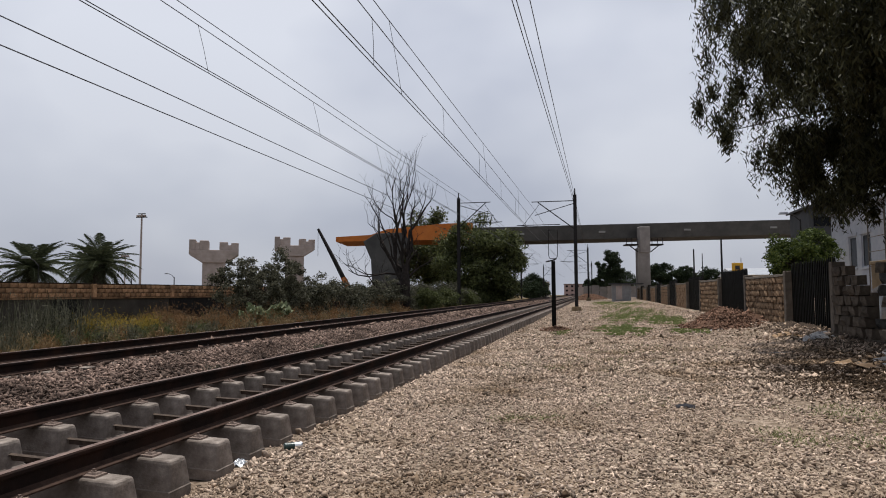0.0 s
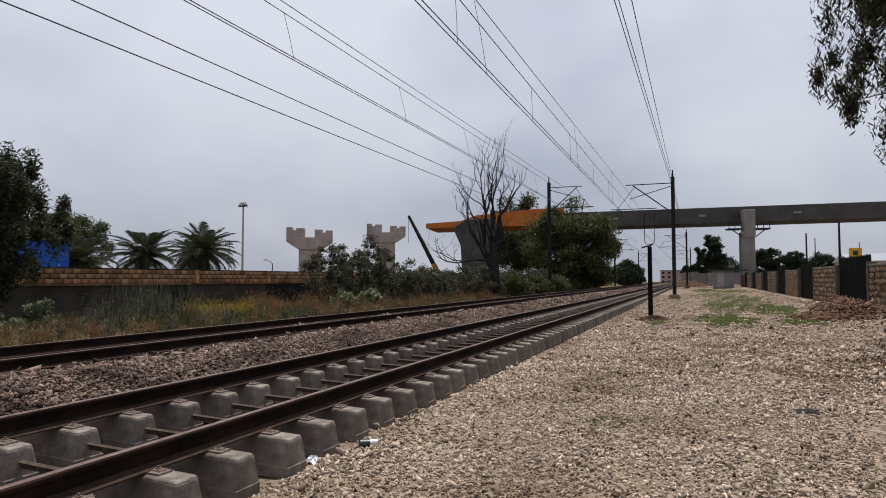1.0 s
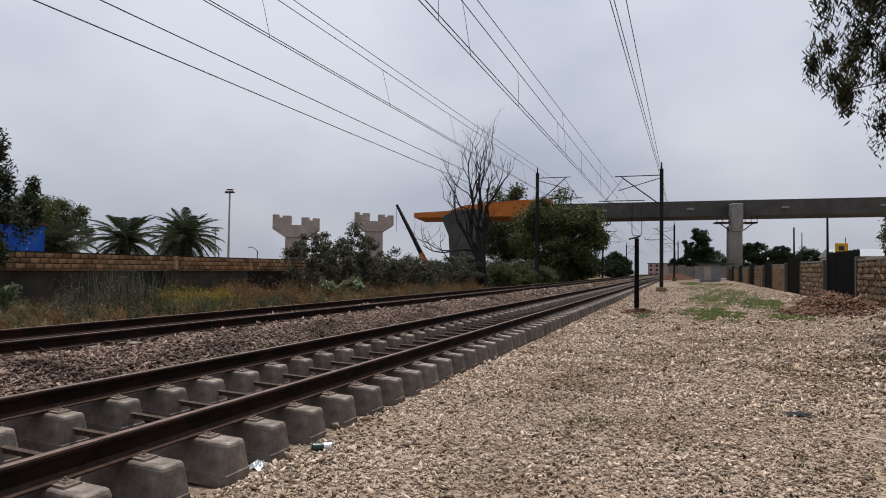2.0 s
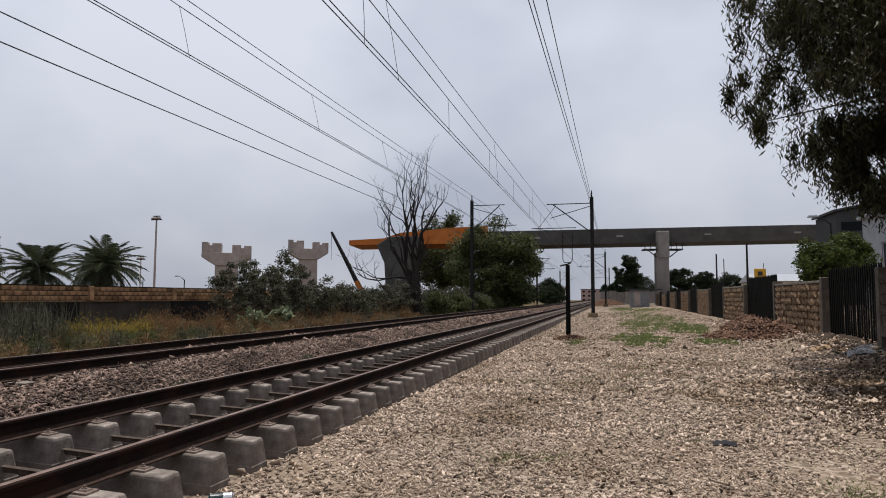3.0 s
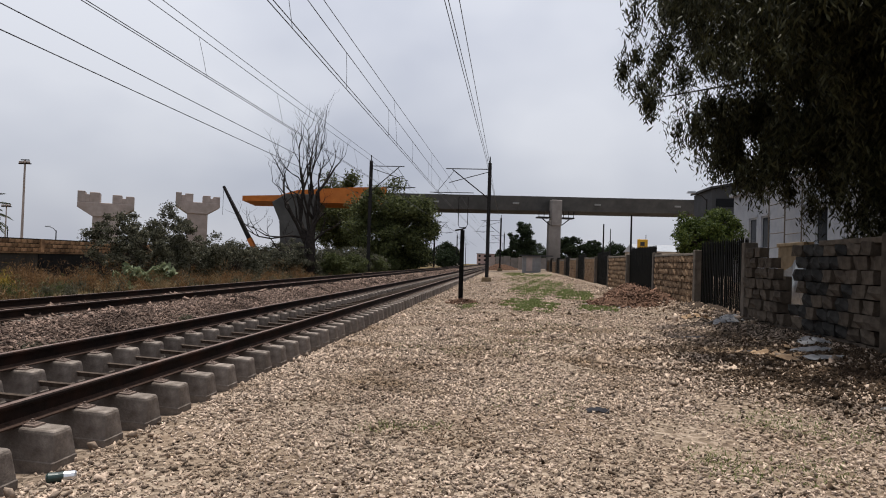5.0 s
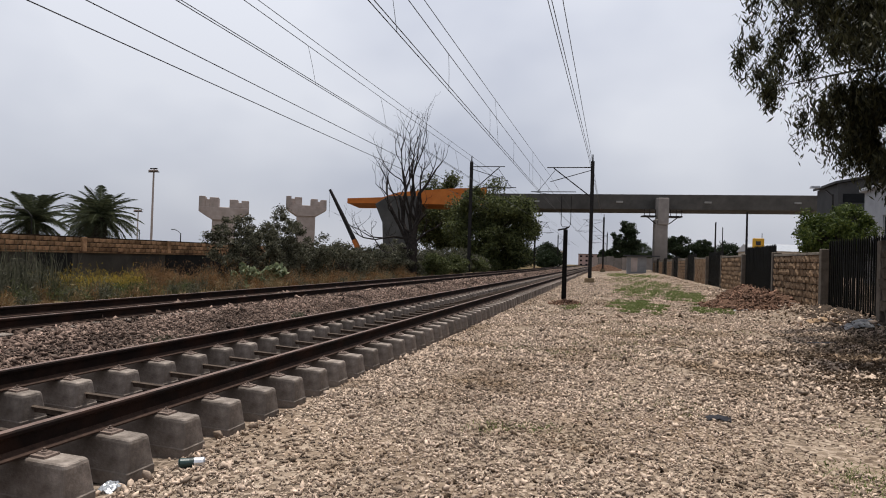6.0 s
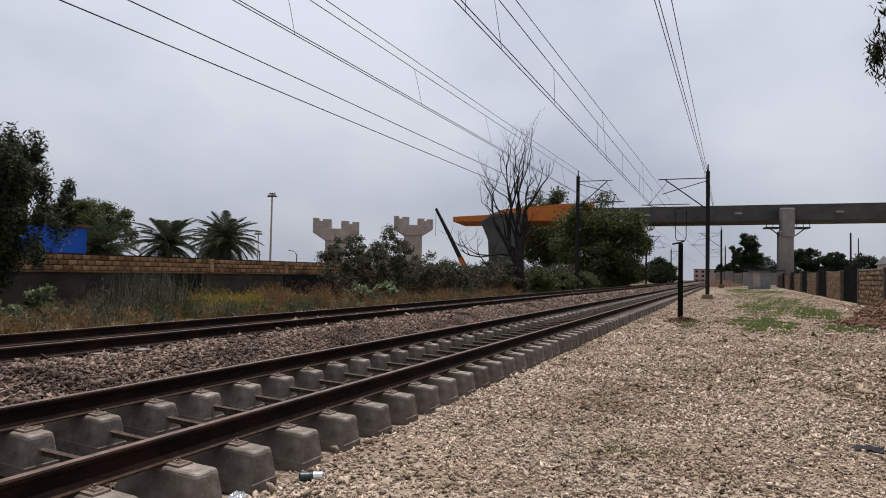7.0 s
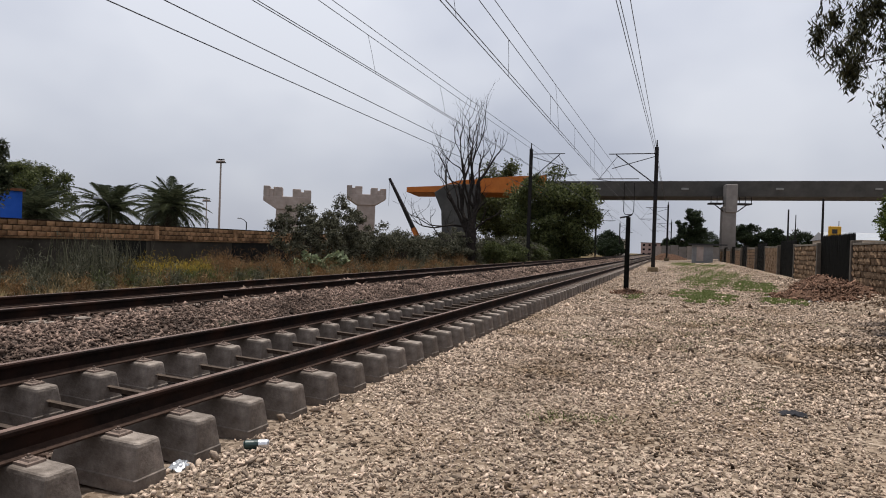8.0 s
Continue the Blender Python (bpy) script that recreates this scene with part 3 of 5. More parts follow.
def ham_pier(at, yaw, w, top):
    t = thing("hammerhead_pier", "pale concrete hammerhead pier with castellated unfinished top", "pier", (*at, 0, 0, yaw), "unfinished viaduct piers")
    h = w / 2
    part("column", Geo().box(-w * 0.23, -1.4, -1, w * 0.23, 1.4, top - 2.8), M_PIER, t, bevel=0.1)
    part("cap", Geo().prism([(-w * 0.23, top - 3.4), (w * 0.23, top - 3.4), (h, top - 2.2), (h, top - 1.5), (-h, top - 1.5), (-h, top - 2.2)], -1.6, 1.6), M_PIER, t, bevel=0.05)
    for a, b, c in ((-1.0, -0.74, 0.0), (-0.74, -0.58, -0.42), (-0.58, -0.22, -0.12), (0.22, 0.56, -0.32), (0.56, 0.7, -0.75), (0.7, 1.0, -0.42)):
        part("bearing_block", Geo().box(a * h, -1.5, top - 1.5, b * h, 1.5, top + c), M_PIER, t, bevel=0.04)


ham_pier((-51.6, 81.7, 0), 30, 6.9, 11.1)
ham_pier((-48.3, 101.6, 0), 28, 6.9, 13.0)

# ---- helpers for masonry, fences and blades ----
def stone_mesh(name, lx, ly, lz, seed, rough=0.012):
    """A rough-faced block, centred, its face towards -x."""
    r = random.Random(seed)
    g = Geo()
    hx, hy, hz = lx / 2, ly / 2, lz / 2
    front = []
    for iy in range(3):
        for iz in range(3):
            e = 0.0 if 0 < iy < 2 and 0 < iz < 2 else rough * 1.5
            front.append((-hx + e + r.uniform(-rough, rough), (iy - 1) * hy * (1 - r.uniform(0, 0.06)), (iz - 1) * hz * (1 - r.uniform(0, 0.06))))
    back = [(hx, -hy, -hz), (hx, hy, -hz), (hx, hy, hz), (hx, -hy, hz)]
    f = [(iy * 3 + iz, iy * 3 + iz + 1, iy * 3 + iz + 4, iy * 3 + iz + 3) for iy in range(2) for iz in range(2)]
    f += [(12, 11, 10, 9), (9, 10, 6, 3, 0), (11, 12, 2, 5, 8), (12, 9, 0, 1, 2), (10, 11, 8, 7, 6)]
    return g.add(front + back, f).mesh(name)


def blades(n, x0, x1, y0, y1, h, w, rng, keep=None, lean=0.35):
    """Standing grass blades on the ground between the given limits."""
    x, y = rng.uniform(x0, x1, n), rng.uniform(y0, y1, n)
    if keep is not None:
        k = keep(x, y, rng.uniform(0, 1, n))
        x, y = x[k], y[k]
    n = len(x)
    b = np.stack([x, y, ground_z(x, y) - 0.02], 1)
    hh = h * rng.uniform(0.4, 1.3, n)
    a = rng.uniform(0, 2 * np.pi, n)
    side = np.stack([np.cos(a), np.sin(a), np.zeros(n)], 1) * (w * rng.uniform(0.6, 1.4, n))[:, None]
    tip = np.stack([rng.normal(0, lean, n) * hh, rng.normal(0, lean, n) * hh, hh], 1)
    mid = tip * 0.5 + np.stack([np.zeros(n), np.zeros(n), hh * 0.12], 1)
    v = np.stack([b - side, b + side, b + mid + side * 0.8, b + mid - side * 0.8, b + tip], 1).reshape(-1, 3)
    k = np.arange(n)[:, None] * 5
    return v, np.concatenate([k + [0, 1, 2], k + [0, 2, 3], k + [3, 2, 4]], 0)


def stuff(name, vf, material, label, category):
    ob = new(name, raw(name, vf[0], vf[1], material))
    return tagged(ob, label, category, kind="stuff")


# ---- west wall ----
WALL_W = -20.0
lw = thing("boundary_wall_west", "long boundary wall, tan block courses over dark render", "wall", pose(WALL_W, 0, -0.654, GRADE), kind="structure")
part("base_wall", Geo().box(-0.15, -30, -0.2, 0.15, 70, 1.95), M_RENDER_DARK, lw, "dark stained rendered lower wall")
part("ledge", Geo().box(-0.2, -30, 1.95, 0.24, 70, 2.02), M_BLOCK, lw, "thin projecting concrete ledge")
part("coping", Geo().box(-0.13, -30, 2.665, 0.12, 70, 2.69), M_MORTAR, lw)
part("upper_wall", Geo().box(-0.12, -30, 2.02, 0.075, 70, 2.665), M_MORTAR, lw)
for y in (21.62, 27.6, 9.0, 34.0):
    part("wall_pier", Geo().box(-0.16, y - 0.13, 2.02, 0.17, y + 0.13, 2.66), M_BLOCK, lw, bevel=0.01)
part("wall_pier", Geo().box(-0.16, 21.2, 0.0, 0.2, 21.4, 1.94), M_RENDER_DARK, lw, bevel=0.01)
# near-black panels over two stretches of the lower wall
for y0, y1 in ((19.1, 20.9), (27.3, 33.0)):
    part("dark_panel", Geo().box(0.15, y0, 0.1, 0.19, y1, 1.93), M_BLACKPANEL, lw, "near-black panel under the ledge")

# ---- east wall ----
WALL_E = 9.4
rw = thing("boundary_wall_east", "boundary wall of rough stone panels and black fence bays", "wall", pose(WALL_E, 0, 0.28, GRADE), kind="structure")
PANELS = ((16.95, 22.3, 1.78), (28.1, 33.5, 1.82), (39.1, 44.4, 1.8), (50.1, 55.4, 1.75), (61.1, 66.4, 1.7), (72, 77.5, 1.65), (83, 88, 1.6))
for y0, y1, h in PANELS:
    part("stone_backing", Geo().box(-0.07, y0, -0.3, 0.12, y1, h - 0.08), M_MORTAR, rw)
    part("coping", Geo().box(-0.14, y0, h - 0.08, 0.15, y1, h, top=(0.9, 1)), M_POST, rw, "weathered concrete coping", 0.01)
for y in (12.78, 16.85, 22.4, 28.0, 33.6, 39, 44.5, 50, 55.5, 61, 66.5, 72, 77.5, 83, 88):
    part("wall_post", Geo().box(-0.17, y - 0.11, -0.3, 0.15, y + 0.11, 1.86 + (0.1 if y < 13 else 0), top=(0.96, 0.96)), M_POST, rw, "pale concrete wall post", 0.015)
BAR_ME = Geo().add([(-0.012, -0.034, 0), (0.012, -0.034, 0), (0.012, 0.034, 0), (-0.012, 0.034, 0), (-0.012, -0.034, 2.02), (0.012, -0.034, 2.02), (0.012, 0.034, 2.02), (-0.012, 0.034, 2.02), (0, 0, 2.12)],
                   [(0, 1, 2, 3), (0, 1, 5, 4), (1, 2, 6, 5), (2, 3, 7, 6), (3, 0, 4, 7), (4, 5, 8), (5, 6, 8), (6, 7, 8), (7, 4, 8)]).mesh("bar")
for y0, y1, dz in ((12.95, 16.7, 0.0), (22.55, 27.85, 0.06), (33.75, 38.85, 0.02), (44.65, 49.85, 0.0), (55.65, 60.85, -0.05), (66.6, 71.9, -0.1), (77.6, 82.9, -0.1)):
    bay = part("fence_frame", Geo().box(0.014, y0, 0.25, 0.05, y1, 0.31).box(0.014, y0, 1.7, 0.05, y1, 1.76), M_FENCE, rw, "black steel palisade fence bay")
    step = 0.145 if y0 < 20 else 0.115
    for k in range(int((y1 - y0) / step) + 1):
        part("bar", BAR_ME, M_FENCE, bay, m=pose(0, y0 + k * step, dz + rs.uniform(-0.02, 0.02), rs.uniform(-0.6, 0.6), 0, 0))

# near stretch of grey blocks, broken open
part("corner_pillar", Geo().box(-0.22, 6.45, -0.3, 0.2, 6.95, 1.93, top=(0.97, 0.97)), M_GREYBLOCK, rw, "tall worn concrete pillar", 0.03)
part("block_backing", Geo().box(0.0, 6.95, -0.3, 0.12, 9.85, 1.72), M_GREYBLOCK, rw)
part("block_backing", Geo().box(0.0, 10.75, -0.3, 0.12, 12.7, 1.2), M_GREYBLOCK, rw)
part("coping", Geo().box(-0.17, 6.95, 1.78, 0.2, 9.0, 1.88), M_GREYBLOCK, rw, "cracked concrete coping slab", 0.015)
# dark render here puts the deep shade under the tree into the wall's colour
part("dark_wall_end", Geo().box(-0.1, -4.0, -0.3, 0.15, 6.4, 1.95), M_RENDER_DARK, rw, "wall beyond the pillar, coloured dark for the tree's deep shade")
M_SOOT = mat("sooty_block", (0.012, 0.012, 0.011), (0.05, 0.047, 0.043), 4, 0.95, 0.5, vary=0.3)

# ---- house, warehouse and sheds ----
def wall_open(y0, y1, z0, z1, openings, thick=0.3):
    """A wall along y with through openings (ya, yb, za, zb), all openings of one row."""
    g = Geo()
    cuts = sorted(openings)
    y = y0
    for ya, yb, za, zb in cuts:
        g.box(0, y, z0, thick, ya, z1)
        g.box(0, ya, z0, thick, yb, za)
        g.box(0, ya, zb, thick, yb, z1)
        y = yb
    return g.box(0, y, z0, thick, y1, z1)


def house_window(parent, x, ya, yb, za, zb):
    w = part("window", Geo().box(x + 0.05, ya, za, x + 0.13, ya + 0.09, zb).box(x + 0.05, yb - 0.09, za, x + 0.13, yb, zb).box(x + 0.05, ya + 0.09, zb - 0.09, x + 0.13, yb - 0.09, zb)
             .box(x + 0.05, ya + 0.09, za, x + 0.13, yb - 0.09, za + 0.09), M_WHITE, parent)
    part("pane", Geo().box(x + 0.08, ya + 0.09, za + 0.09, x + 0.10, yb - 0.09, zb - 0.09), M_GLASS, w, "dark window glass")
    part("sill", Geo().box(x - 0.08, ya - 0.06, za - 0.1, x + 0.05, yb + 0.06, za), M_WHITE, w)
    part("lintel_band", Geo().box(x - 0.04, ya - 0.15, zb, x - 0.003, yb + 0.15, zb + 0.2), M_WHITE, w)


hs = thing("white_house", "two-storey pale plastered house with tall dark windows", "house", (18.5, 0, 0))
up = [(22.6, 23.8, 2.4, 4.3), (28.6, 29.8, 2.4, 4.3), (35.3, 36.6, 2.4, 4.3), (37.3, 38.5, 2.4, 4.3)]
part("front_wall", wall_open(16, 41.3, 0.0, 5.9, up), M_WHITE, hs)
part("end_wall", Geo().box(0.3, 41.0, 0, 10, 41.3, 5.9).box(0.3, 16, 0, 10, 16.3, 5.9).box(9.7, 16.3, 0, 10, 41.0, 5.9), M_WHITE, hs)
part("inner_floor", Geo().box(2.5, 16.3, 0, 2.6, 41.0, 5.8), M_DARKCLAD, hs)
part("roof", Geo().box(-0.25, 15.8, 5.9, 10.2, 41.5, 6.1), M_WHITE, hs, "flat white roof slab with a thin edge", 0.03)
for ya, yb, za, zb in up:
    house_window(hs, 0, ya, yb, za, zb)
sc = thing("scaffold", "thin steel scaffold standing against the pale house", "scaffold", (17.4, 30.6, 0))
for x in (0, 0.8):
    for y in (0, 2.0):
        part("upright", Geo().tube([(x, y, -0.05), (x, y, 5.6)], 0.03, 6), M_POST, sc)
for k in range(1, 8):
    for x in (0, 0.8):
        part("crossbar", Geo().tube([(x, 0, k * 0.75), (x, 2.0, k * 0.75)], 0.022, 6), M_POST, sc)
gw = thing("garden_wall", "low tan block wall inside the yard", "wall", (11.6, 15.0, 0))
part("wall", Geo().box(0, 0, -0.1, 0.2, 1.7, 1.95), M_GARDENBLOCK, gw)
part("coping", Geo().box(-0.04, -0.04, 1.95, 0.24, 1.74, 2.05), M_GARDENBLOCK, gw, bevel=0.01)
wb = thing("grey_warehouse", "dark grey metal-clad warehouse with a sloping roof", "warehouse", (23.3, 62, 0))
part("wall", Geo().prism([(0, 0), (22, 0), (22, 7), (9, 10.3), (0, 8.6)], 0, 6), M_DARKCLAD, wb)
part("roof", Geo().prism([(-0.3, 8.6), (9, 10.45), (22.3, 7.1), (22.3, 7.25), (9, 10.65), (-0.3, 8.8)], -0.3, 6.3), M_DARKCLAD, wb)
part("window_band", Geo().box(0.4, -0.06, 6.9, 7.0, -0.01, 7.7), M_GLASS, wb)
bs = thing("blue_shed", "bright blue metal shed with rusty roof edge", "shed", (-28, 15.5, 0.3))
part("wall", Geo().box(-4, 0, 0, 0, 5.5, 4.2), M_BLUE, bs)
part("roof_edge", Geo().box(-4.1, -0.1, 4.2, 0.1, 5.6, 4.34), mat("rust_edge", (0.10, 0.045, 0.025), (0.2, 0.09, 0.05), 3, 0.8), bs)
cab = thing("site_cabin", "small grey metal site cabin beside the wall", "cabin", (7.2, 84, 0.22))
part("body", Geo().box(-1.4, 0, -0.2, 1.0, 2.4, 2.1), mat("cabin_grey", (0.15, 0.15, 0.152), (0.23, 0.232, 0.235), 2, 0.6, stain=(0.2, 0.19, 0.18)), cab)
part("roof", Geo().box(-1.8, -0.3, 2.1, 2.6, 2.7, 2.25), M_DARKCLAD, cab)
part("door", Geo().box(-0.9, -0.03, 0.1, -0.1, -0.004, 1.9), M_PIER, cab)


# ---- far buildings ----
def far_house(x, y, w, d, h, body, floors, label, wins=5):
    t = thing("far_building", label, "building", (x, y, 0), "far buildings")
    part("wall", Geo().box(0, 0, -2, w, d, h), body, t)
    part("roof", Geo().box(-0.3, -0.3, h, w + 0.3, d + 0.3, h + 0.35), M_POST, t)
    for fl in range(floors):
        for k in range(wins):
            cx, cz = w * (k + 0.5) / wins, h * (fl + 0.55) / floors
            part("window", Geo().box(cx - w / wins * 0.2, -0.06, cz - h / floors * 0.22, cx + w / wins * 0.2, -0.004, cz + h / floors * 0.22), M_GLASS, t)


M_PINK = mat("pink_plaster", (0.30, 0.21, 0.19), (0.40, 0.29, 0.26), 0.3, 0.9)
M_CREAM = mat("cream_plaster", (0.45, 0.40, 0.33), (0.55, 0.50, 0.43), 0.3, 0.9)
far_house(-14, 390, 16, 10, 7.5, M_PINK, 3, "far reddish apartment block beyond the tracks")
far_house(5, 380, 14, 10, 8.5, M_PINK, 3, "far reddish apartment block beyond the tracks")
far_house(-40, 400, 16, 10, 10, M_CREAM, 3, "far cream apartment block beyond the tracks")
far_house(60, 290, 26, 12, 8, M_CREAM, 2, "far cream building behind the wall")
far_house(100, 300, 20, 12, 10, M_PINK, 3, "far reddish building behind the wall")
wh = thing("white_warehouse", "long low white warehouse roof beyond the wall", "warehouse", (34, 150, 0))
part("wall", Geo().box(0, 0, -2, 40, 18, 4.6), M_CREAM, wh)
part("roof", Geo().add([(-0.5, -0.5, 4.6), (40.5, -0.5, 4.6), (40.5, 9, 6.4), (-0.5, 9, 6.4), (40.5, 18.5, 4.6), (-0.5, 18.5, 4.6)], [(0, 1, 2, 3), (3, 2, 4, 5), (0, 3, 5), (1, 4, 2)]), M_WHITE, wh)
yb = thing("yellow_sign", "yellow box sign on a post behind the wall", "sign", (21.3, 84, -0.9))
part("box", Geo().box(-0.65, -0.15, 4.2, 0.65, 0.15, 5.4), mat("sign_yellow", (0.5, 0.28, 0.03), (0.62, 0.36, 0.05), 1, 0.5), yb, bevel=0.03)
part("emblem", Geo().box(-0.3, -0.18, 4.55, 0.25, -0.155, 5.05), M_DARKCLAD, yb)
part("post", Geo().tube([(0, 0, -0.1), (0, 0, 4.2)], 0.12, 8), M_MAST, yb)
fw = thing("site_fence", "grey sheet-metal fence across the far yard", "fence", (-4, 128, 0.2))
for k in range(16):
    part("panel", Geo().box(k * 1.5 + 0.03 + 4, -0.03, 0, k * 1.5 + 1.46 + 4, 0.03, 2.6 + 0.15 * (k % 3)), M_OLDPIER if k % 4 else M_PIER, fw)


def lamp_pole(name, label, x, y, h, head, z0=0.0, r=0.09):
    t = thing(name, label, "lamp post", (x, y, z0), "poles and lamps")
    part("pole", Geo().tube([(0, 0, -0.2), (0, 0, h)], [r, r * 0.6], 8), M_PIER if head == "flood" else M_MAST, t)
    if head == "flood":
        part("head_frame", Geo().box(-1.1, -0.15, h - 0.75, 1.1, 0.15, h - 0.6).box(-0.7, -0.15, h - 0.1, 0.7, 0.15, h + 0.05), M_MAST, t)
        for k in range(4):
            part("floodlight", Geo().box(-0.95 + k * 0.5, -0.3, h - 0.6, -0.6 + k * 0.5, 0.1, h - 0.25), M_PIER, t, bevel=0.04)
    elif head == "arm":
        part("arm", Geo().tube([(0, 0, h - 0.1), (-0.3, 0, h + 0.2), (-0.7, 0, h + 0.35)], 0.03, 6), M_MAST, t)
        part("lamp_head", Geo().box(-1.15, -0.12, h + 0.32, -0.6, 0.12, h + 0.46, top=(0.8, 0.7)), M_WHITE, t, "pale lamp head", 0.03)
    return t


lamp_pole("floodlight_mast", "tall grey floodlight mast beyond the wall", -78.5, 100, 19.0, "flood", r=0.24)
lamp_pole("floodlight_mast", "tall grey floodlight mast beyond the wall", -98, 120, 13.6, "flood", r=0.17)
lamp_pole("street_lamp", "grey street lamp behind the west wall", -27.0, 25.5, 4.1, "arm", r=0.035)
lamp_pole("street_lamp", "grey street lamp behind the west wall", -26.0, 15.6, 4.6, "arm", r=0.035)
lamp_pole("street_lamp", "grey street lamp behind the west wall", -40.0, 56, 4.6, "arm", r=0.08)
lamp_pole("street_lamp", "grey street lamp behind the west wall", -50.0, 62, 5.4, "arm", r=0.08)
lamp_pole("street_lamp", "grey street lamp rising above the garden tree", 15.2, 36, 5.2, "arm", r=0.07)
for x, y, h in ((9.9, 40, 4.0), (9.9, 30.5, 3.9), (15, 70, 5.2), (24, 95, 5.6), (28, 120, 6.0), (14, 130, 6.4), (6, 190, 8.5), (-2, 210, 8.5), (-10, 215, 8.5), (2, 240, 9.0)):
    lamp_pole("pole", "thin dark pole standing against the sky", x, y, h, "none", r=0.07 if y < 100 else 0.12)
cr = thing("crane", "dark mobile crane with its boom raised over the site", "crane", (-35.5, 95, 0.3))
part("boom", Geo().tube([(0, 0, 3.2), (-2.7, 0, 8.2), (-5.4, 0, 13.0)], [0.42, 0.36, 0.24], 4), M_MAST, cr)
part("boom_foot", Geo().tube([(0.6, 0, 2.2), (-0.9, 0, 4.9)], [0.5, 0.45], 4), M_ORANGE, cr, "orange boom foot")
part("cab", Geo().box(-1, -1.2, 0.8, 2.4, 1.2, 2.6), M_ORANGE, cr, bevel=0.1)
part("hook_line", Geo().tube([(-5.4, 0, 13), (-5.4, 0, 8.5)], 0.03, 5), M_MAST, cr)
for k in range(3):
    part("wheel", Geo().tube([(-0.7 + k * 1.3, -1.25, 0.45), (-0.7 + k * 1.3, 1.25, 0.45)], 0.5, 12), M_MAST, cr)


# ---- trees and shrubs ----
def limb(g, p, d, length, r, depth, rnd, bend=0.25, split=3, up=0.25):
    """A branching limb; the twigs thin out at each fork."""
    p, d = Vector(p), Vector(d).normalized()
    pts, rad, q = [p.copy()], [r], p.copy()
    for k in range(4):
        d = (d + Vector((rnd.gauss(0, bend), rnd.gauss(0, bend), rnd.gauss(0, bend) + up * 0.3))).normalized()
        q = q + d * length / 4
        pts.append(q.copy())
        rad.append(r * (1 - 0.13 * (k + 1)))
    g.tube(pts, rad, 7 if r > 0.05 else 4, cap=False)
    if depth:
        for k in range(split):
            at = pts[rnd.choice((2, 3, 4, 4))]
            nd = (d + Vector((rnd.gauss(0, 0.55), rnd.gauss(0, 0.55), rnd.gauss(0, 0.35) + up))).normalized()
            limb(g, at, nd, length * rnd.uniform(0.55, 0.82), r * 0.56, depth - 1, rnd, bend, split, up)


def tree(name, label, at, leaf, blobs, per, lsize, trunk_h, trunk_r, category="tree", aspect=0.4, droop=0.0, shell=0.3, lean=(0, 0), group=""):
    t = thing(name, label, category, at, group)
    g = Geo()
    top = Vector((lean[0], lean[1], trunk_h))
    g.tube([(0, 0, -0.8), (lean[0] * 0.3, lean[1] * 0.3, trunk_h * 0.5), tuple(top)], [trunk_r * 1.25, trunk_r, trunk_r * 0.7], 9)
    for b in blobs[:: max(1, len(blobs) // 30)]:
        e = Vector(b[:3])
        span = (e - top).length
        bow = [top + (e - top) * u + Vector((0.06 * math.sin(9 * u + e.x), 0.06 * math.sin(8 * u + e.y), 0.5 * u * (1 - u))) * span for u in (0, 0.25, 0.5, 0.75, 1)]
        g.tube(bow, [trunk_r * q for q in (0.42, 0.26, 0.14, 0.07, 0.025)], 6)
    part("trunk", g, M_BARK, t)
    v, f = leaves(clumps(blobs, per, shell), lsize, aspect, droop)
    part("crown", raw("crown", v, f, leaf), leaf, t)
    return t


def sprays(n, cx, cy, cz, rx, ry, rz, rng, inner=0.0):
    """Hanging sprays: tall narrow clumps, most of them near the outside of the crown."""
    out = []
    while len(out) < n:
        p = rng.normal(size=3)
        p = p / np.linalg.norm(p) * rng.uniform(inner, 1.0) ** 0.6
        s = rng.uniform(0.2, 0.46)
        out.append((cx + p[0] * rx, cy + p[1] * ry, cz + p[2] * rz, s, s, s * rng.uniform(1.3, 2.7)))
    return out


r_e = np.random.default_rng(11)
tree("eucalyptus_tree", "large dark eucalyptus hanging over the stone wall", (12.4, 10.5, -0.25), L_EUC,
     sprays(470, -0.95, 0, 7.3, 5.9, 5.6, 4.4, r_e, 0.25) + sprays(150, 1.4, -0.5, 4.6, 4.2, 4.4, 2.3, r_e, 0.2) + sprays(110, -0.4, -1.3, 3.3, 2.0, 3.0, 1.7, r_e, 0.1) + sprays(110, 0.0, 0.8, 4.1, 3.0, 3.6, 1.7, r_e, 0.1) + sprays(70, -3.2, 1.0, 4.3, 1.5, 2.4, 1.1, r_e, 0.1) + sprays(190, -1.6, -4.3, 6.7, 4.6, 4.2, 2.5, r_e, 0.1) + sprays(130, -3.7, 0.8, 7.8, 2.2, 3.2, 2.3, r_e, 0.1) + sprays(180, -3.2, -3.9, 6.0, 2.2, 2.6, 1.6, r_e, 0.1) + sprays(230, -1.3, -1.6, 5.3, 2.4, 3.2, 1.7, r_e, 0.1) + sprays(140, 0.5, -2.8, 3.9, 2.0, 2.2, 0.9, r_e, 0.1) + blobs_in(55, -0.4, 0, 7.2, 4.4, 4.2, 3.8, 1.2, r_e), 320, 0.15, 4.6, 0.32, aspect=0.22, droop=0.9, shell=0.1)
tree("broadleaf_tree", "dense dark green broadleaf tree behind the far track", (-9.6, 71, 0.3), L_GREEN, blobs_in(130, 0, 0, 5.0, 5.3, 4.5, 5.2, 1.25), 380, 0.34, 3.0, 0.3)
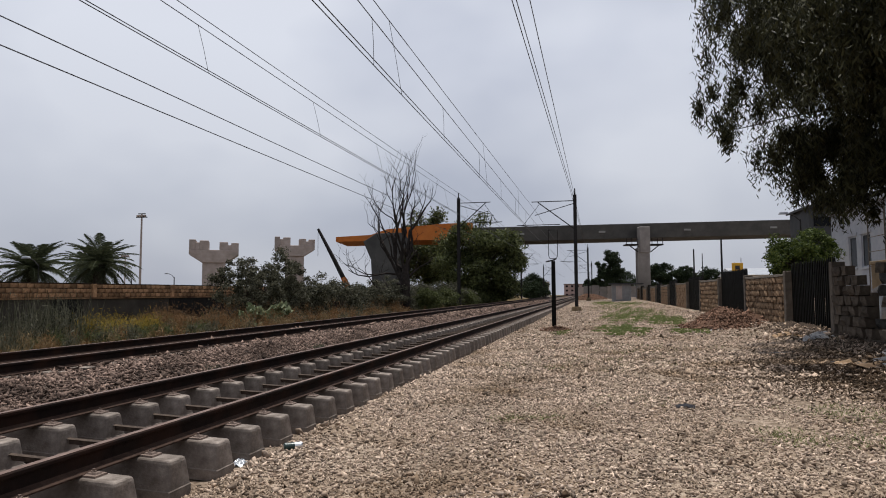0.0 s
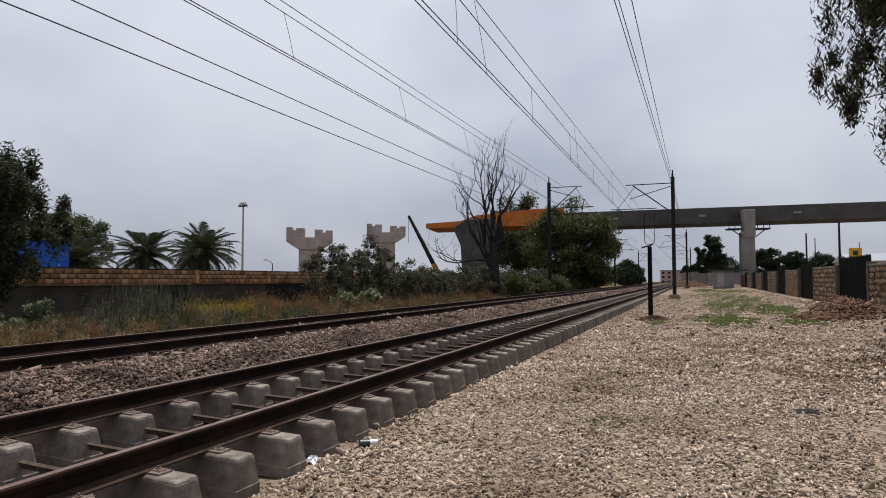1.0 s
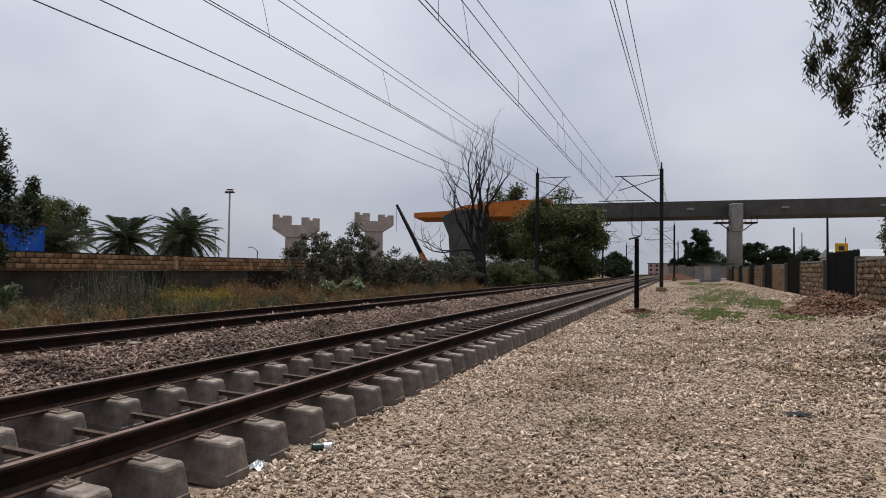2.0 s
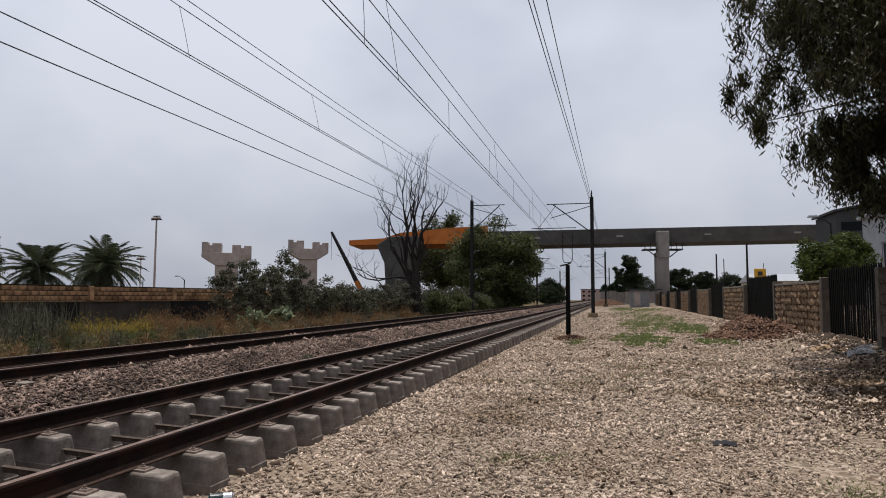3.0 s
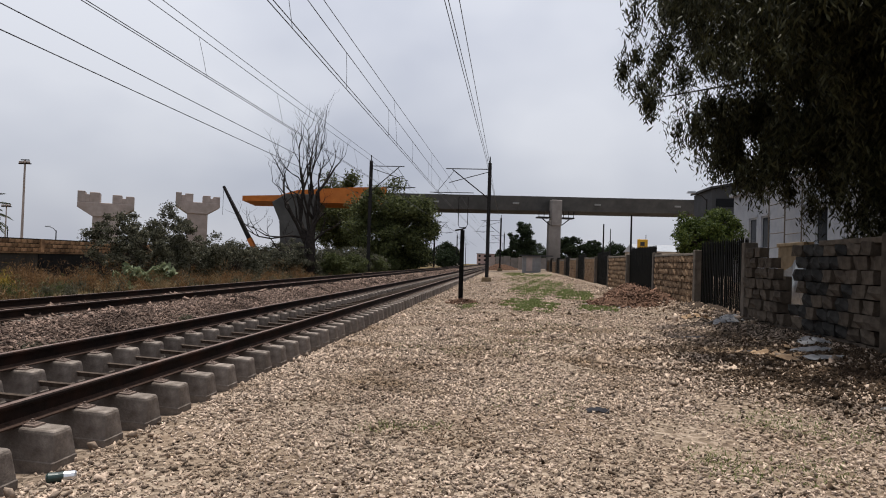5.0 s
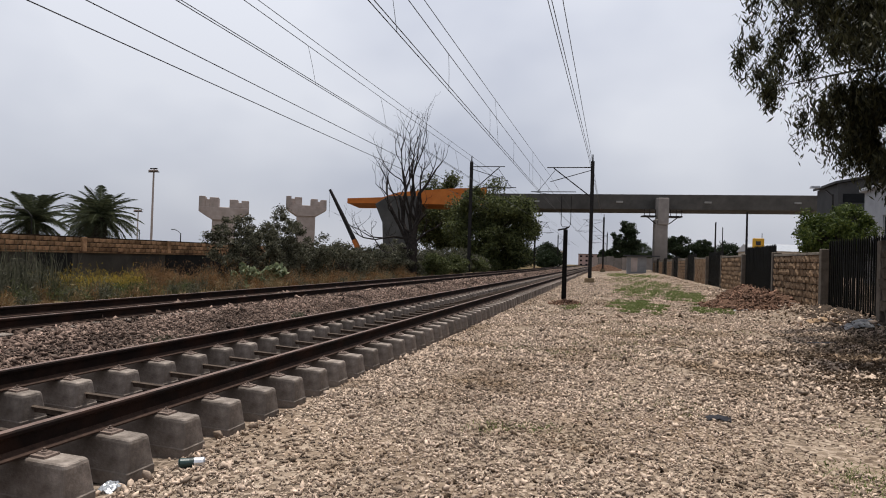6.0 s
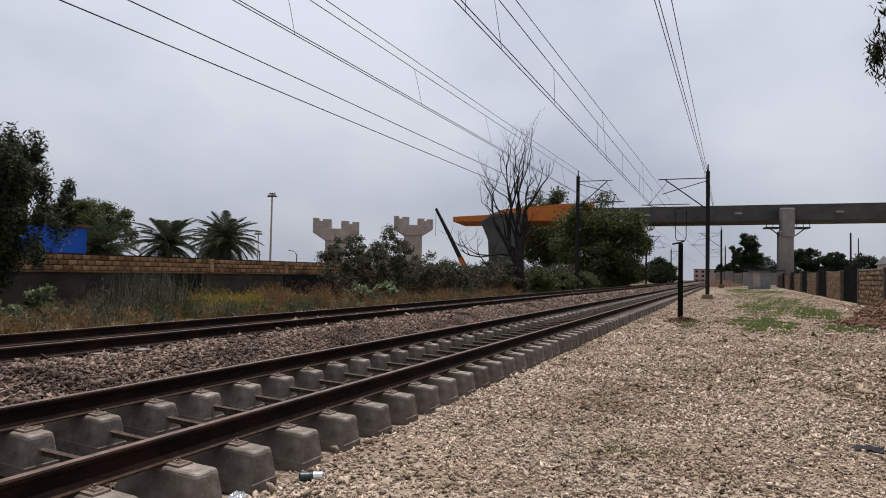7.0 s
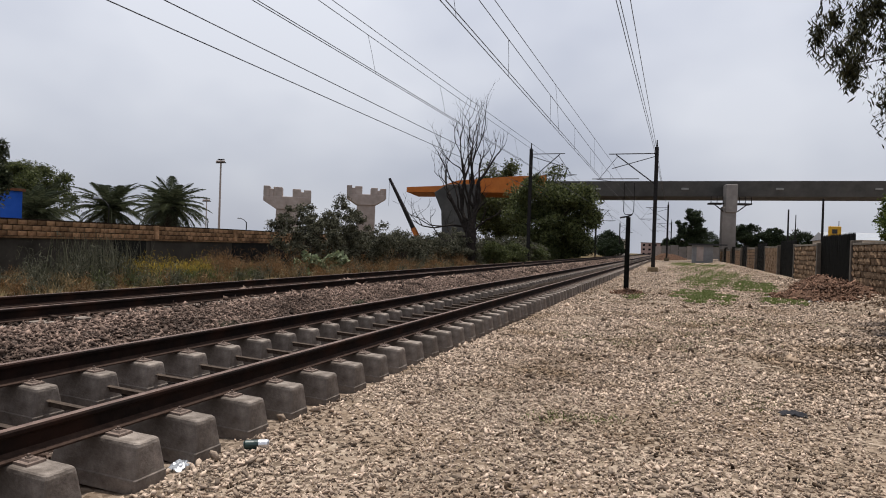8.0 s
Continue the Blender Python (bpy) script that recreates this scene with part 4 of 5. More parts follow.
tree("broadleaf_tree", "tall dark tree rising behind the viaduct", (-26.5, 113, 0.0), L_GREEN, blobs_in(80, 0, 0, 10.5, 5.5, 5, 7.0, 1.9), 330, 0.5, 6.0, 0.3)
tree("garden_tree", "bright green leafy garden tree behind the stone wall", (12.7, 27, 0.1), L_BRIGHT, blobs_in(50, 0, 0, 2.5, 1.35, 1.6, 1.45, 0.45), 280, 0.14, 1.6, 0.12)
r_l = np.random.default_rng(4)
tree("wall_tree", "dark leafy tree growing in front of the west wall", (-17.25, 9.1, 0.65), L_WALLTREE, sprays(170, 0, 0, 3.5, 1.9, 2.9, 2.4, r_l) + blobs_in(40, -0.2, -0.6, 2.2, 1.2, 1.8, 2.0, 0.7, r_l), 430, 0.155, 2.2, 0.14, aspect=0.3, droop=0.4, shell=0.1)
tree("stone_pine", "broad round-headed green tree behind the wall", (-44.0, 32.3, 0), L_GREEN, blobs_in(110, 0.4, 0, 5.7, 4.3, 4.0, 2.5, 0.8), 620, 0.18, 3.2, 0.3)
for x, y, w, h in ((7, 152, 4.2, 12.4), (3.2, 158, 3.2, 5.6), (20, 170, 4.8, 9.4), (26, 172, 4.5, 8.2), (34, 180, 5, 7.8), (-24, 200, 8, 8), (-14, 190, 5, 8), (-36, 210, 9, 7.5), (14, 250, 8, 10), (52, 215, 9, 7)):
    tree("far_tree", "far dark green tree on the skyline", (x, y, 0), L_DARK, blobs_in(70, 0, 0, h * 0.48, w * 0.72, w * 0.6, h * 0.46, w * 0.22), 150, 0.55, h * 0.4, 0.25, group="far trees")
for x, y, w, h in ((-14, 92, 3, 3.6), (-18, 104, 4, 4.2), (-14, 122, 3.5, 4.5), (-22, 132, 5, 5), (-30, 150, 6, 5.5), (-42, 165, 7, 6), (-60, 170, 8, 6.5), (-9, 150, 3, 4), (-13, 170, 4, 5)):
    tree("far_shrub", "dark green shrub far along the tracks", (x, y, 0.1), L_DARK, blobs_in(24, 0, 0, h * 0.48, w * 0.8, w * 0.7, h * 0.42, w * 0.24), 130, 0.5, h * 0.3, 0.12, category="shrub", group="far shrubs")
for x, y, w, h in ((-60, 76, 1.8, 4.6), (-63, 80, 1.6, 4.2), (-49, 70, 1.3, 4.4)):
    tree("small_tree", "small dark tree rising over the west wall", (x, y, 0), L_DARK, blobs_in(14, 0, 0, h * 0.6, w * 0.8, w * 0.8, h * 0.35, 0.6), 160, 0.26, h * 0.4, 0.1)
for x, y, w, d, h, leaf in ((-13.6, 24.6, 2.0, 1.8, 3.3, L_OLIVE), (-13.4, 27.2, 2.3, 1.8, 3.9, L_OLIVE), (-13.4, 30.6, 2.2, 1.8, 3.0, L_OLIVE), (-12.6, 34.6, 2.2, 2.2, 2.3, L_OLIVE), (-10.6, 39.4, 1.9, 1.8, 2.2, L_OLIVE),
                            (-10.2, 44, 1.8, 2.0, 2.2, L_OLIVE), (-10.0, 49, 1.8, 2.4, 2.5, L_OLIVE), (-9.9, 55, 1.7, 2.6, 2.4, L_OLIVE), (-9.6, 61, 1.6, 2.6, 1.9, L_OLIVE), (-15.5, 38, 2.4, 2.4, 2.7, L_OLIVE),
                            (-13.5, 47, 2.4, 3, 3.0, L_OLIVE), (-9.6, 68, 1.6, 3, 1.6, L_GREEN), (-8.9, 43.0, 1.3, 1.8, 1.8, L_GREEN), (-8.8, 48.5, 1.2, 2.2, 1.8, L_GREEN), (-8.7, 57.0, 1.2, 2.4, 1.7, L_GREEN), (-9.8, 76, 1.6, 3, 1.6, L_GREEN)):
    tree("shrub", "grey-green straggly shrub on the weedy strip", (x, y, 0.33), leaf, blobs_in(95, 0, 0, h * 0.5, w * 1.0, d * 0.95, h * 0.52, 0.36, low=-0.9), 165, 0.13, h * 0.3, 0.05, category="shrub", group="shrubs on the strip", shell=0.1)
for x, y in ((-10.8, 20.6), (-16.4, 10.6), (-15.6, 8.6), (-10.4, 21.8)):
    tree("broadleaf_weed", "low weed with large pale leaves on the strip", (x, y, 0.33), L_PALELEAF, blobs_in(12, 0, 0, 0.55, 0.75, 0.75, 0.5, 0.24), 30, 0.26, 0.3, 0.02, category="weed", aspect=0.55)

dt = thing("dead_tree", "bare dead tree with many thin grey branches", "tree", (-9.75, 40.0, 0.3))
rd = random.Random(21)
g = Geo()
for dx, dy, dz, ln, r in ((0.0, 0, 1, 3.9, 0.2), (-0.22, 0.1, 1, 3.9, 0.18), (0.22, 0.0, 1, 3.3, 0.16), (-0.6, 0.1, 1, 3.2, 0.15), (0.0, 0.2, 1, 4.0, 0.15)):
    limb(g, (dx * 0.3, dy * 0.3, 2.2), (dx, dy, dz), ln, r, 5, rd, 0.17, 2, 0.5)
for z0, dx, dz, ln in ((2.8, -1, 0.25, 2.7), (2.4, 0.6, 0.6, 1.5), (3.2, -1, 0.5, 2.9), (2.2, -1, 0.0, 2.3), (3.0, -0.9, 0.9, 2.6), (1.9, -0.8, -0.25, 1.9), (3.4, 0.7, 1.0, 1.5)):
    limb(g, (0, 0, z0), (dx, 0.1, dz), ln, 0.095, 4, rd, 0.24, 2, 0.25)
part("trunk", Geo().tube([(0.1, 0, -0.4), (0, 0, 1.2), (0.02, 0, 2.5), (0.0, 0, 3.4)], [0.5, 0.40, 0.34, 0.2], 10), M_DEADWOOD, dt)
part("bare_crown", g, M_DEADWOOD, dt)


# ---- palms ----
def frond_mesh(length, seed):
    r = random.Random(seed)
    g = Geo()
    pts = [Vector((length * u, 0, length * (0.36 * u - 0.66 * u * u))) for u in [k / 10 for k in range(11)]]
    g.tube(pts, [0.045 * (1 - 0.08 * k) for k in range(11)], 4)
    for k in range(46):
        u = 0.08 + 0.9 * k / 46
        p = Vector((length * u, 0, length * (0.36 * u - 0.66 * u * u)))
        ll = length * 0.19 * (1 - abs(2 * u - 0.95) ** 3) + 0.08
        for s in (-1, 1):
            d = Vector((0.5, s * 0.75, -0.25 + r.uniform(-0.15, 0.15))).normalized() * ll
            w = Vector((0.022, 0, 0.008))
            o = len(g.v)
            g.v += [tuple(p - w), tuple(p + w), tuple(p + d * 0.6 + w), tuple(p + d - Vector((0, 0, ll * 0.18))), tuple(p + d * 0.6 - w)]
            g.f += [(o, o + 1, o + 2, o + 4), (o + 4, o + 2, o + 3)]
    me = bpy.data.meshes.new("frond")
    me.from_pydata(g.v, [], g.f)
    return me


FRONDS = [frond_mesh(3.0, k) for k in range(3)]


def palm(x, y, h, scale, label):
    t = thing("palm_tree", label, "palm tree", (x, y, 0), "palm trees")
    g = Geo()
    g.tube([(0, 0, -0.2), (0, 0, h * 0.5), (0.05, 0, h)], [0.42, 0.36, 0.42], 10)
    for k in range(60):
        a, z = k * 2.4, 0.2 + k * (h - 0.3) / 60
        g.box(-0.09, 0.30, 0, 0.09, 0.44, 0.12, m=pose(0, 0, z, 0, 0, math.degrees(a)))
    part("trunk", g, M_BARK, t)
    r = random.Random(int(x * 10))
    for k in range(62):
        tilt = -68 + 114 * (k / 62) ** 0.95 + r.uniform(-9, 9)
        part("frond", FRONDS[k % 3], L_PALM, t, m=pose(0, 0, h, 0, tilt, k * 137.5 + r.uniform(-8, 8)) @ Matrix.Scale(scale * r.uniform(0.85, 1.1), 4))


palm(-38.0, 36.0, 4.6, 0.95, "date palm with a full dark crown behind the wall")
palm(-32.2, 36.2, 4.75, 0.88, "date palm with a full dark crown behind the wall")
palm(-36.4, 40, 4.6, 0.75, "smaller date palm between two larger ones")
palm(-36.5, 28.5, 3.9, 0.9, "date palm in front of the round tree")

# ---- weeds and grass ----
r_g = np.random.default_rng(8)


def patchy(scale, lo):
    return lambda x, y, u: (np.sin(x * scale + 1.3 * np.sin(y * scale * 0.7)) * np.sin(y * scale * 0.9 + 0.7 * x * scale) * 0.5 + 0.5) > lo + (u - 0.5) * 0.5


stuff("dry_weeds", blades(24000, -19.6, -7.3, -2, 60, 0.27, 0.010, r_g, patchy(0.6, 0.35)), L_DRY, "rusty dry weeds covering the strip by the wall", "weeds")
stuff("green_weeds", blades(15000, -19.6, -7.6, -2, 60, 0.36, 0.011, r_g, patchy(0.8, 0.55)), L_OLIVE, "grey-green weeds among the dry ones", "weeds")
stuff("tall_weeds", blades(300, -14.2, -12.2, 10.6, 13.2, 1.5, 0.012, r_g, None, 0.12), L_OLIVE, "tall thin grey-green stalks before the wall", "weeds")
L_YELLOW = leafy("yellow_weed", (0.15, 0.105, 0.015), (0.38, 0.27, 0.04))
L_RUST = leafy("rust_weed", (0.065, 0.035, 0.015), (0.25, 0.145, 0.065))


def weed_clumps(name, n, box, r, per, leaf, label):
    x0, x1, y0, y1 = box
    out = []
    for _ in range(n):
        x, y, q = r_g.uniform(x0, x1), r_g.uniform(y0, y1), r * r_g.uniform(0.5, 1.4)
        out.append((x, y, float(ground_z(x, y)) + q * 0.8, q, q, q * r_g.uniform(0.7, 1.5)))
    stuff(name, leaves(clumps(out, int(per * 1.9), 0.05, r_g), 0.15, 0.085, -0.55, r_g), leaf, label, "weeds")


weed_clumps("rust_weeds", 380, (-18.0, -8.2, 4, 48), 0.25, 110, L_RUST, "rusty brown bushy weeds on the strip")
weed_clumps("rust_scrub", 60, (-13.5, -8.4, 16, 42), 0.46, 170, L_RUST, "tall rusty weeds beside the far track")
weed_clumps("dry_bushes", 200, (-18.0, -8.2, 4, 48), 0.26, 110, L_DRY, "straw-coloured bushy weeds on the strip")
weed_clumps("rust_scrub", 46, (-14.8, -12.4, 17.5, 22.0), 0.52, 190, L_RUST, "tall rusty scrub below the wall")
weed_clumps("green_bushes", 40, (-12.4, -9.4, 10.0, 16.0), 0.34, 120, L_GREEN, "fresh green bushy weeds among the dry ones")
weed_clumps("yellow_bushes", 56, (-14.2, -12.0, 13.0, 16.0), 0.4, 150, L_YELLOW, "yellow-flowering bushy weeds on the strip")
weed_clumps("tall_scrub", 46, (-14.4, -12.2, 10.4, 13.2), 0.6, 110, L_OLIVE, "tall grey-green bushy weeds before the wall")
weed_clumps("olive_bushes", 300, (-19.0, -8.4, 3, 60), 0.3, 120, L_OLIVE, "grey-green bushy weeds on the strip")


def around(cx, cy, rx, ry, wob=0.35):
    return lambda x, y, u: ((x - cx) / rx) ** 2 + ((y - cy) / ry) ** 2 < 1 - wob + u * wob + 0.8 * np.sin(x * 4.3 + y * 1.1) * np.sin(y * 1.9 - x * 2.1)


for cx, cy, rx, ry, n in ((4.5, 20.0, 0.75, 3.0, 15000), (6.6, 27.6, 0.9, 4.4, 16000), (5.0, 33, 1.0, 8, 9000), (6.4, 40, 1.2, 9, 6000), (6.6, 18.2, 0.5, 1.2, 1800), (2.7, 2.4, 0.35, 0.35, 500), (6.5, 3.0, 0.8, 0.8, 500),
                          (3.9, 3.6, 0.5, 0.5, 300), (5.6, 1.7, 0.5, 0.5, 380), (2.35, 18.8, 0.35, 1.2, 250), (4.0, 8.2, 1.2, 1.2, 700), (2.2, 8.0, 0.8, 1.2, 500), (5.2, 52, 1.6, 9, 3000), (6.8, 66, 1.5, 10, 3000), (4.6, 75, 1.2, 10, 2500), (4.4, 11.5, 1.6, 2.2, 700)):
    stuff("grass_patch", blades(n * (11 if n > 8000 else 15), cx - rx * 1.5, cx + rx * 1.5, cy - ry * 1.5, cy + ry * 1.5, 0.07 if cy > 18 else 0.05, 0.009 if cy > 10 else 0.004, r_g, around(cx, cy, rx * 1.15, ry * 1.15, 1.5), 0.7), L_GRASS, "thin patch of short green grass on the gravel", "grass")

for x, y in ((-2.9, 5.2), (-2.7, 6.0), (-3.0, 9.6), (-2.6, 3.4)):
    t = [(x + r_g.normal() * 0.15, y + r_g.normal() * 0.2, float(ground_z(x, y)) + 0.05, 0.16, 0.2, 0.09) for _ in range(4)]
    stuff("ballast_weed", leaves(clumps(t, 90, 0.05, r_g), 0.05, 0.3, 0.0, r_g), L_OLIVE, "small dark weed tuft growing in the ballast", "weeds")

# ---- loose stones ----
OCT_V = np.array([(1, 0, 0), (-1, 0, 0), (0, 1, 0), (0, -1, 0), (0, 0, 1), (0, 0, -1)], float) * 1.05
OCT_F = np.array([(0, 2, 4), (2, 1, 4), (1, 3, 4), (3, 0, 4), (2, 0, 5), (1, 2, 5), (3, 1, 5), (0, 3, 5)])
ICO_V = np.array([(x, y, z) for z in (-1, 1) for y in (-1, 1) for x in (-1, 1)], float) * 0.72
ICO_F = np.array([(0, 2, 3), (0, 3, 1), (4, 5, 7), (4, 7, 6), (0, 1, 5), (0, 5, 4), (2, 6, 7), (2, 7, 3), (0, 4, 6), (0, 6, 2), (1, 3, 7), (1, 7, 5)])


TET_V = np.array([(1, 1, 1), (-1, -1, 1), (-1, 1, -1), (1, -1, -1)], float) * 0.85
TET_F = np.array([(0, 1, 3), (0, 2, 1), (0, 3, 2), (1, 2, 3)])


def stones(n, sampler, size, rng, flat=0.55, sink=0.15, thin=0.0, shape="chip"):
    """Angular stones lying on the ground at the sampled places."""
    x, y = sampler(n)
    if thin:
        bare = np.sin(x * 1.3 + 0.8 * np.sin(y * 0.9)) * np.sin(y * 0.7 + 0.6 * np.sin(x * 1.9)) + 0.35 * np.sin(x * 4.1 + y * 2.3)
        k = bare < thin + rng.normal(0, 0.25, n)
        x, y = x[k], y[k]
        n = len(x)
    shape_v, shape_f = {"shard": (TET_V, TET_F), "chip": (OCT_V, OCT_F), "lump": (ICO_V, ICO_F)}[shape]
    s = size * rng.lognormal(0, 0.35, n)
    base = shape_v[None] * rng.uniform(0.45, 1.3, (n, len(shape_v), 3)) + rng.normal(0, 0.12, (n, len(shape_v), 3))
    q = rng.normal(size=(n, 4))
    q /= np.linalg.norm(q, axis=1)[:, None]
    w, a, b, c = q.T
    rot = np.stack([1 - 2 * (b * b + c * c), 2 * (a * b - c * w), 2 * (a * c + b * w), 2 * (a * b + c * w), 1 - 2 * (a * a + c * c), 2 * (b * c - a * w),
                    2 * (a * c - b * w), 2 * (b * c + a * w), 1 - 2 * (a * a + b * b)], -1).reshape(n, 3, 3)
    base = base * np.array([1.4, 0.72, 0.48])
    v = np.einsum("nij,nkj->nki", rot, base) * s[:, None, None]
    v[:, :, 2] *= flat + 0.3
    v += np.stack([x, y, ground_z(x, y) + s * (rng.uniform(0.0, 0.9, n) - sink)], 1)[:, None]
    f = (shape_f[None] + np.arange(n)[:, None, None] * len(shape_v)).reshape(-1, 3)
    return v.reshape(-1, 3), f


r_s = np.random.default_rng(17)


def band(x0, x1, y0, y1, near=None):
    """Places in a rectangle; near thins them out with distance along y."""
    def pick(n):
        u = r_s.uniform(0, 1, n)
        y = y0 + (y1 - y0) * (u ** near if near else u)
        return r_s.uniform(x0, x1, n), y
    return pick


stuff("yard_stones", stones(50000, band(0.45, 7.9, -2.0, 3.4, 1.05), 0.0145, r_s, thin=0.85), M_STONE, "beige limestone chippings strewn over the yard", "gravel")
stuff("yard_stones", stones(86000, band(0.45, 7.9, 3.4, 15, 1.25), 0.0158, r_s, thin=0.85, shape="shard"), M_STONE, "beige limestone chippings strewn over the yard", "gravel")
stuff("far_yard_stones", stones(46000, band(0.5, 8.9, 6, 62, 1.4), 0.027, r_s, thin=0.8, shape="shard"), M_STONE, "beige limestone chippings strewn over the yard", "gravel")
stuff("ballast_bank", stones(62000, band(-4.05, -1.75, -1.0, 32, 1.5), 0.0255, r_s), M_BALLAST, "grey-pink ballast on the bank between the tracks", "ballast")
stuff("far_ballast_bank", stones(16000, band(-4.05, -1.75, 27, 95, 1.3), 0.045, r_s, shape="shard"), M_BALLAST, "grey-pink ballast far along the bank between the tracks", "ballast")
stuff("track_ballast", stones(5000, band(-1.1, 0.0, -2.0, 16, 1.6), 0.03, r_s, sink=0.3), M_BALLAST, "ballast lying between the near track's rails", "ballast")
stuff("far_track_ballast", stones(16000, band(-7.2, -4.0, 0, 40, 1.3), 0.036, r_s, sink=0.2, shape="shard"), M_BALLAST, "ballast under the far track", "ballast")
stuff("shoulder_stones", stones(3500, band(0.3, 1.3, -2.5, 14, 1.5), 0.018, r_s, shape="lump"), M_STONE, "larger chippings along the sleeper ends", "gravel")


M_LITTER = mat("leaf_litter", (0.018, 0.012, 0.008), (0.105, 0.07, 0.044), 20, 0.95, 0.3, island=0.5)


def scatter(cx, cy, rx, ry):
    """Places thinning out from a middle."""
    return lambda n: (np.clip(r_s.normal(cx, rx, n), 5.0, 9.2), r_s.normal(cy, ry, n))


stuff("leaf_litter", stones(24000, scatter(7.8, 6.9, 1.05, 1.8), 0.016, r_s, thin=0.7, shape="shard"), M_LITTER, "dark burnt leaf litter under the eucalyptus", "leaf litter")
# extra dark litter laid where the tree's shadow falls, to deepen that shadow
stuff("leaf_litter", stones(22000, scatter(7.75, 6.1, 0.7, 1.2), 0.0155, r_s, sink=-0.4, shape="shard"), M_LITTER, "dark brown leaf litter and ash, added to deepen the tree's shade", "leaf litter")
stuff("leaf_litter", stones(11000, band(0.7, 8.2, -2.5, 34, 1.5), 0.0135, r_s, thin=0.7, shape="shard"), M_LITTER, "dark leaf bits and twigs strewn over the gravel", "leaf litter")
stuff("leaf_litter", stones(9000, band(7.5, 9.25, -2.0, 7.5), 0.016, r_s, thin=0.7, shape="shard"), M_LITTER, "brown leaf litter along the wall's foot", "leaf litter")
stuff("wall_side_stones", stones(15000, band(7.6, 9.25, -2.5, 12.0), 0.0165, r_s, thin=0.8, shape="shard"), M_STONE, "beige chippings near the wall's foot", "gravel")
n_st = 9000
sx, sy = band(0.6, 8.0, -3.0, 14, 1.5)(n_st)
sc_ = np.stack([sx, sy, ground_z(sx, sy) + 0.022], 1)
sv, sf = leaves(sc_, 0.07, 0.07, 0.0, r_s)
sv = sv.reshape(-1, 4, 3)
sv[:, :, 2] = sc_[:, None, 2] + (sv[:, :, 2] - sc_[:, None, 2]) * 0.2
stuff("dry_straw", (sv.reshape(-1, 3), sf), leafy("straw", (0.22, 0.165, 0.10), (0.55, 0.45, 0.31)), "bleached straw strewn over the stony yard", "straw")

# ---- spoil heap and rubbish ----
def heap(name, label, cx, cy, rx, ry, h, material, seed):
    rng = np.random.default_rng(seed)
    n = 64
    u = np.linspace(-1, 1, n)
    X, Y = np.meshgrid(u, u)
    R = np.sqrt(X * X + Y * Y)
    Z = h * np.clip(1 - R ** 1.5, 0, 1) * (0.75 + 0.25 * np.sin(X * 5 + seed) * np.sin(Y * 4)) + rng.normal(0, h * 0.10, X.shape) * (R < 0.95) - 0.03 * (R > 0.97)
    px, py = cx + X * rx, cy + Y * ry
    v = np.stack([px, py, ground_z(px, py) + Z - 0.02], -1).reshape(-1, 3)
    i = (np.arange(n - 1)[:, None] * n + np.arange(n - 1)[None]).reshape(-1, 1)
    ob = new(name, raw(name, v, i + [0, 1, n + 1, n], material))
    return tagged(ob, label, "mound")


heap("soil_mound", "reddish heap of soil and rubble before the fence", 8.2, 20.3, 1.5, 2.4, 0.55, M_SOIL, 2)
heap("soil_mound", "low reddish soil heap at the wall's foot", 8.7, 24.5, 0.8, 2.5, 0.5, M_SOIL, 5)
heap("soil_mound", "low stony heap at the black post's foot", 2.05, 20.3, 0.5, 0.8, 0.14, M_SOIL, 7)
heap("soil_mound", "low stony heap under the fence", 9.0, 15.0, 0.6, 2.2, 0.3, M_MORTAR, 9)
heap("soil_mound", "far reddish soil mound across the yard", 2.5, 118, 3.5, 3, 1.3, M_SOIL, 12)


def place_stones(pts, size, rng):
    return stones(len(pts), lambda n: (np.array([p[0] for p in pts]), np.array([p[1] for p in pts])), size, rng)


def rubble(name, cx, cy, rx, ry, n, size, material, label, lift=0.0):
    p = [(cx + r_s.normal() * rx * 0.5, cy + r_s.normal() * ry * 0.5) for _ in range(n)]
    v, f = place_stones(p, size, r_s)
    v[:, 2] += lift
    stuff(name, (v, f), material, label, "rubble")


def heap_rubble(cx, cy, rx, ry, h, n, size, material, label):
    """Clods and broken bricks lying on a heap's slope."""
    a, q = r_s.uniform(0, 2 * np.pi, n), r_s.uniform(0, 1.15, n) ** 0.7
    x, y = cx + np.cos(a) * q * rx, cy + np.sin(a) * q * ry
    v, f = stones(n, lambda k: (x, y), size, r_s)
    v = v.reshape(n, -1, 3)
    v[:, :, 2] += (0.85 * h * np.clip(1 - q ** 1.5, 0, 1))[:, None]
    stuff("rubble", (v.reshape(-1, 3), f), material, label, "rubble")


M_CLOD = mat("brick_clods", (0.06, 0.032, 0.022), (0.21, 0.125, 0.085), 12, 0.95, 0.4, island=0.6)
heap_rubble(8.2, 20.3, 1.5, 2.4, 0.55, 2600, 0.05, M_CLOD, "broken bricks and clods over the soil heap")
heap_rubble(8.7, 24.5, 0.8, 2.5, 0.5, 900, 0.05, M_CLOD, "broken bricks and clods over the low soil heap")
heap_rubble(2.05, 20.3, 0.55, 0.9, 0.16, 420, 0.034, M_CLOD, "brown stones heaped round the post's foot")
rubble("rubble", 8.9, 15, 0.8, 2.6, 600, 0.045, M_STONE, "pale broken stones below the fence", 0.1)
rubble("rubble", 8.5, 9.5, 0.9, 3.0, 300, 0.024, M_GREYBLOCK, "grey broken block pieces below the wall", 0.08)
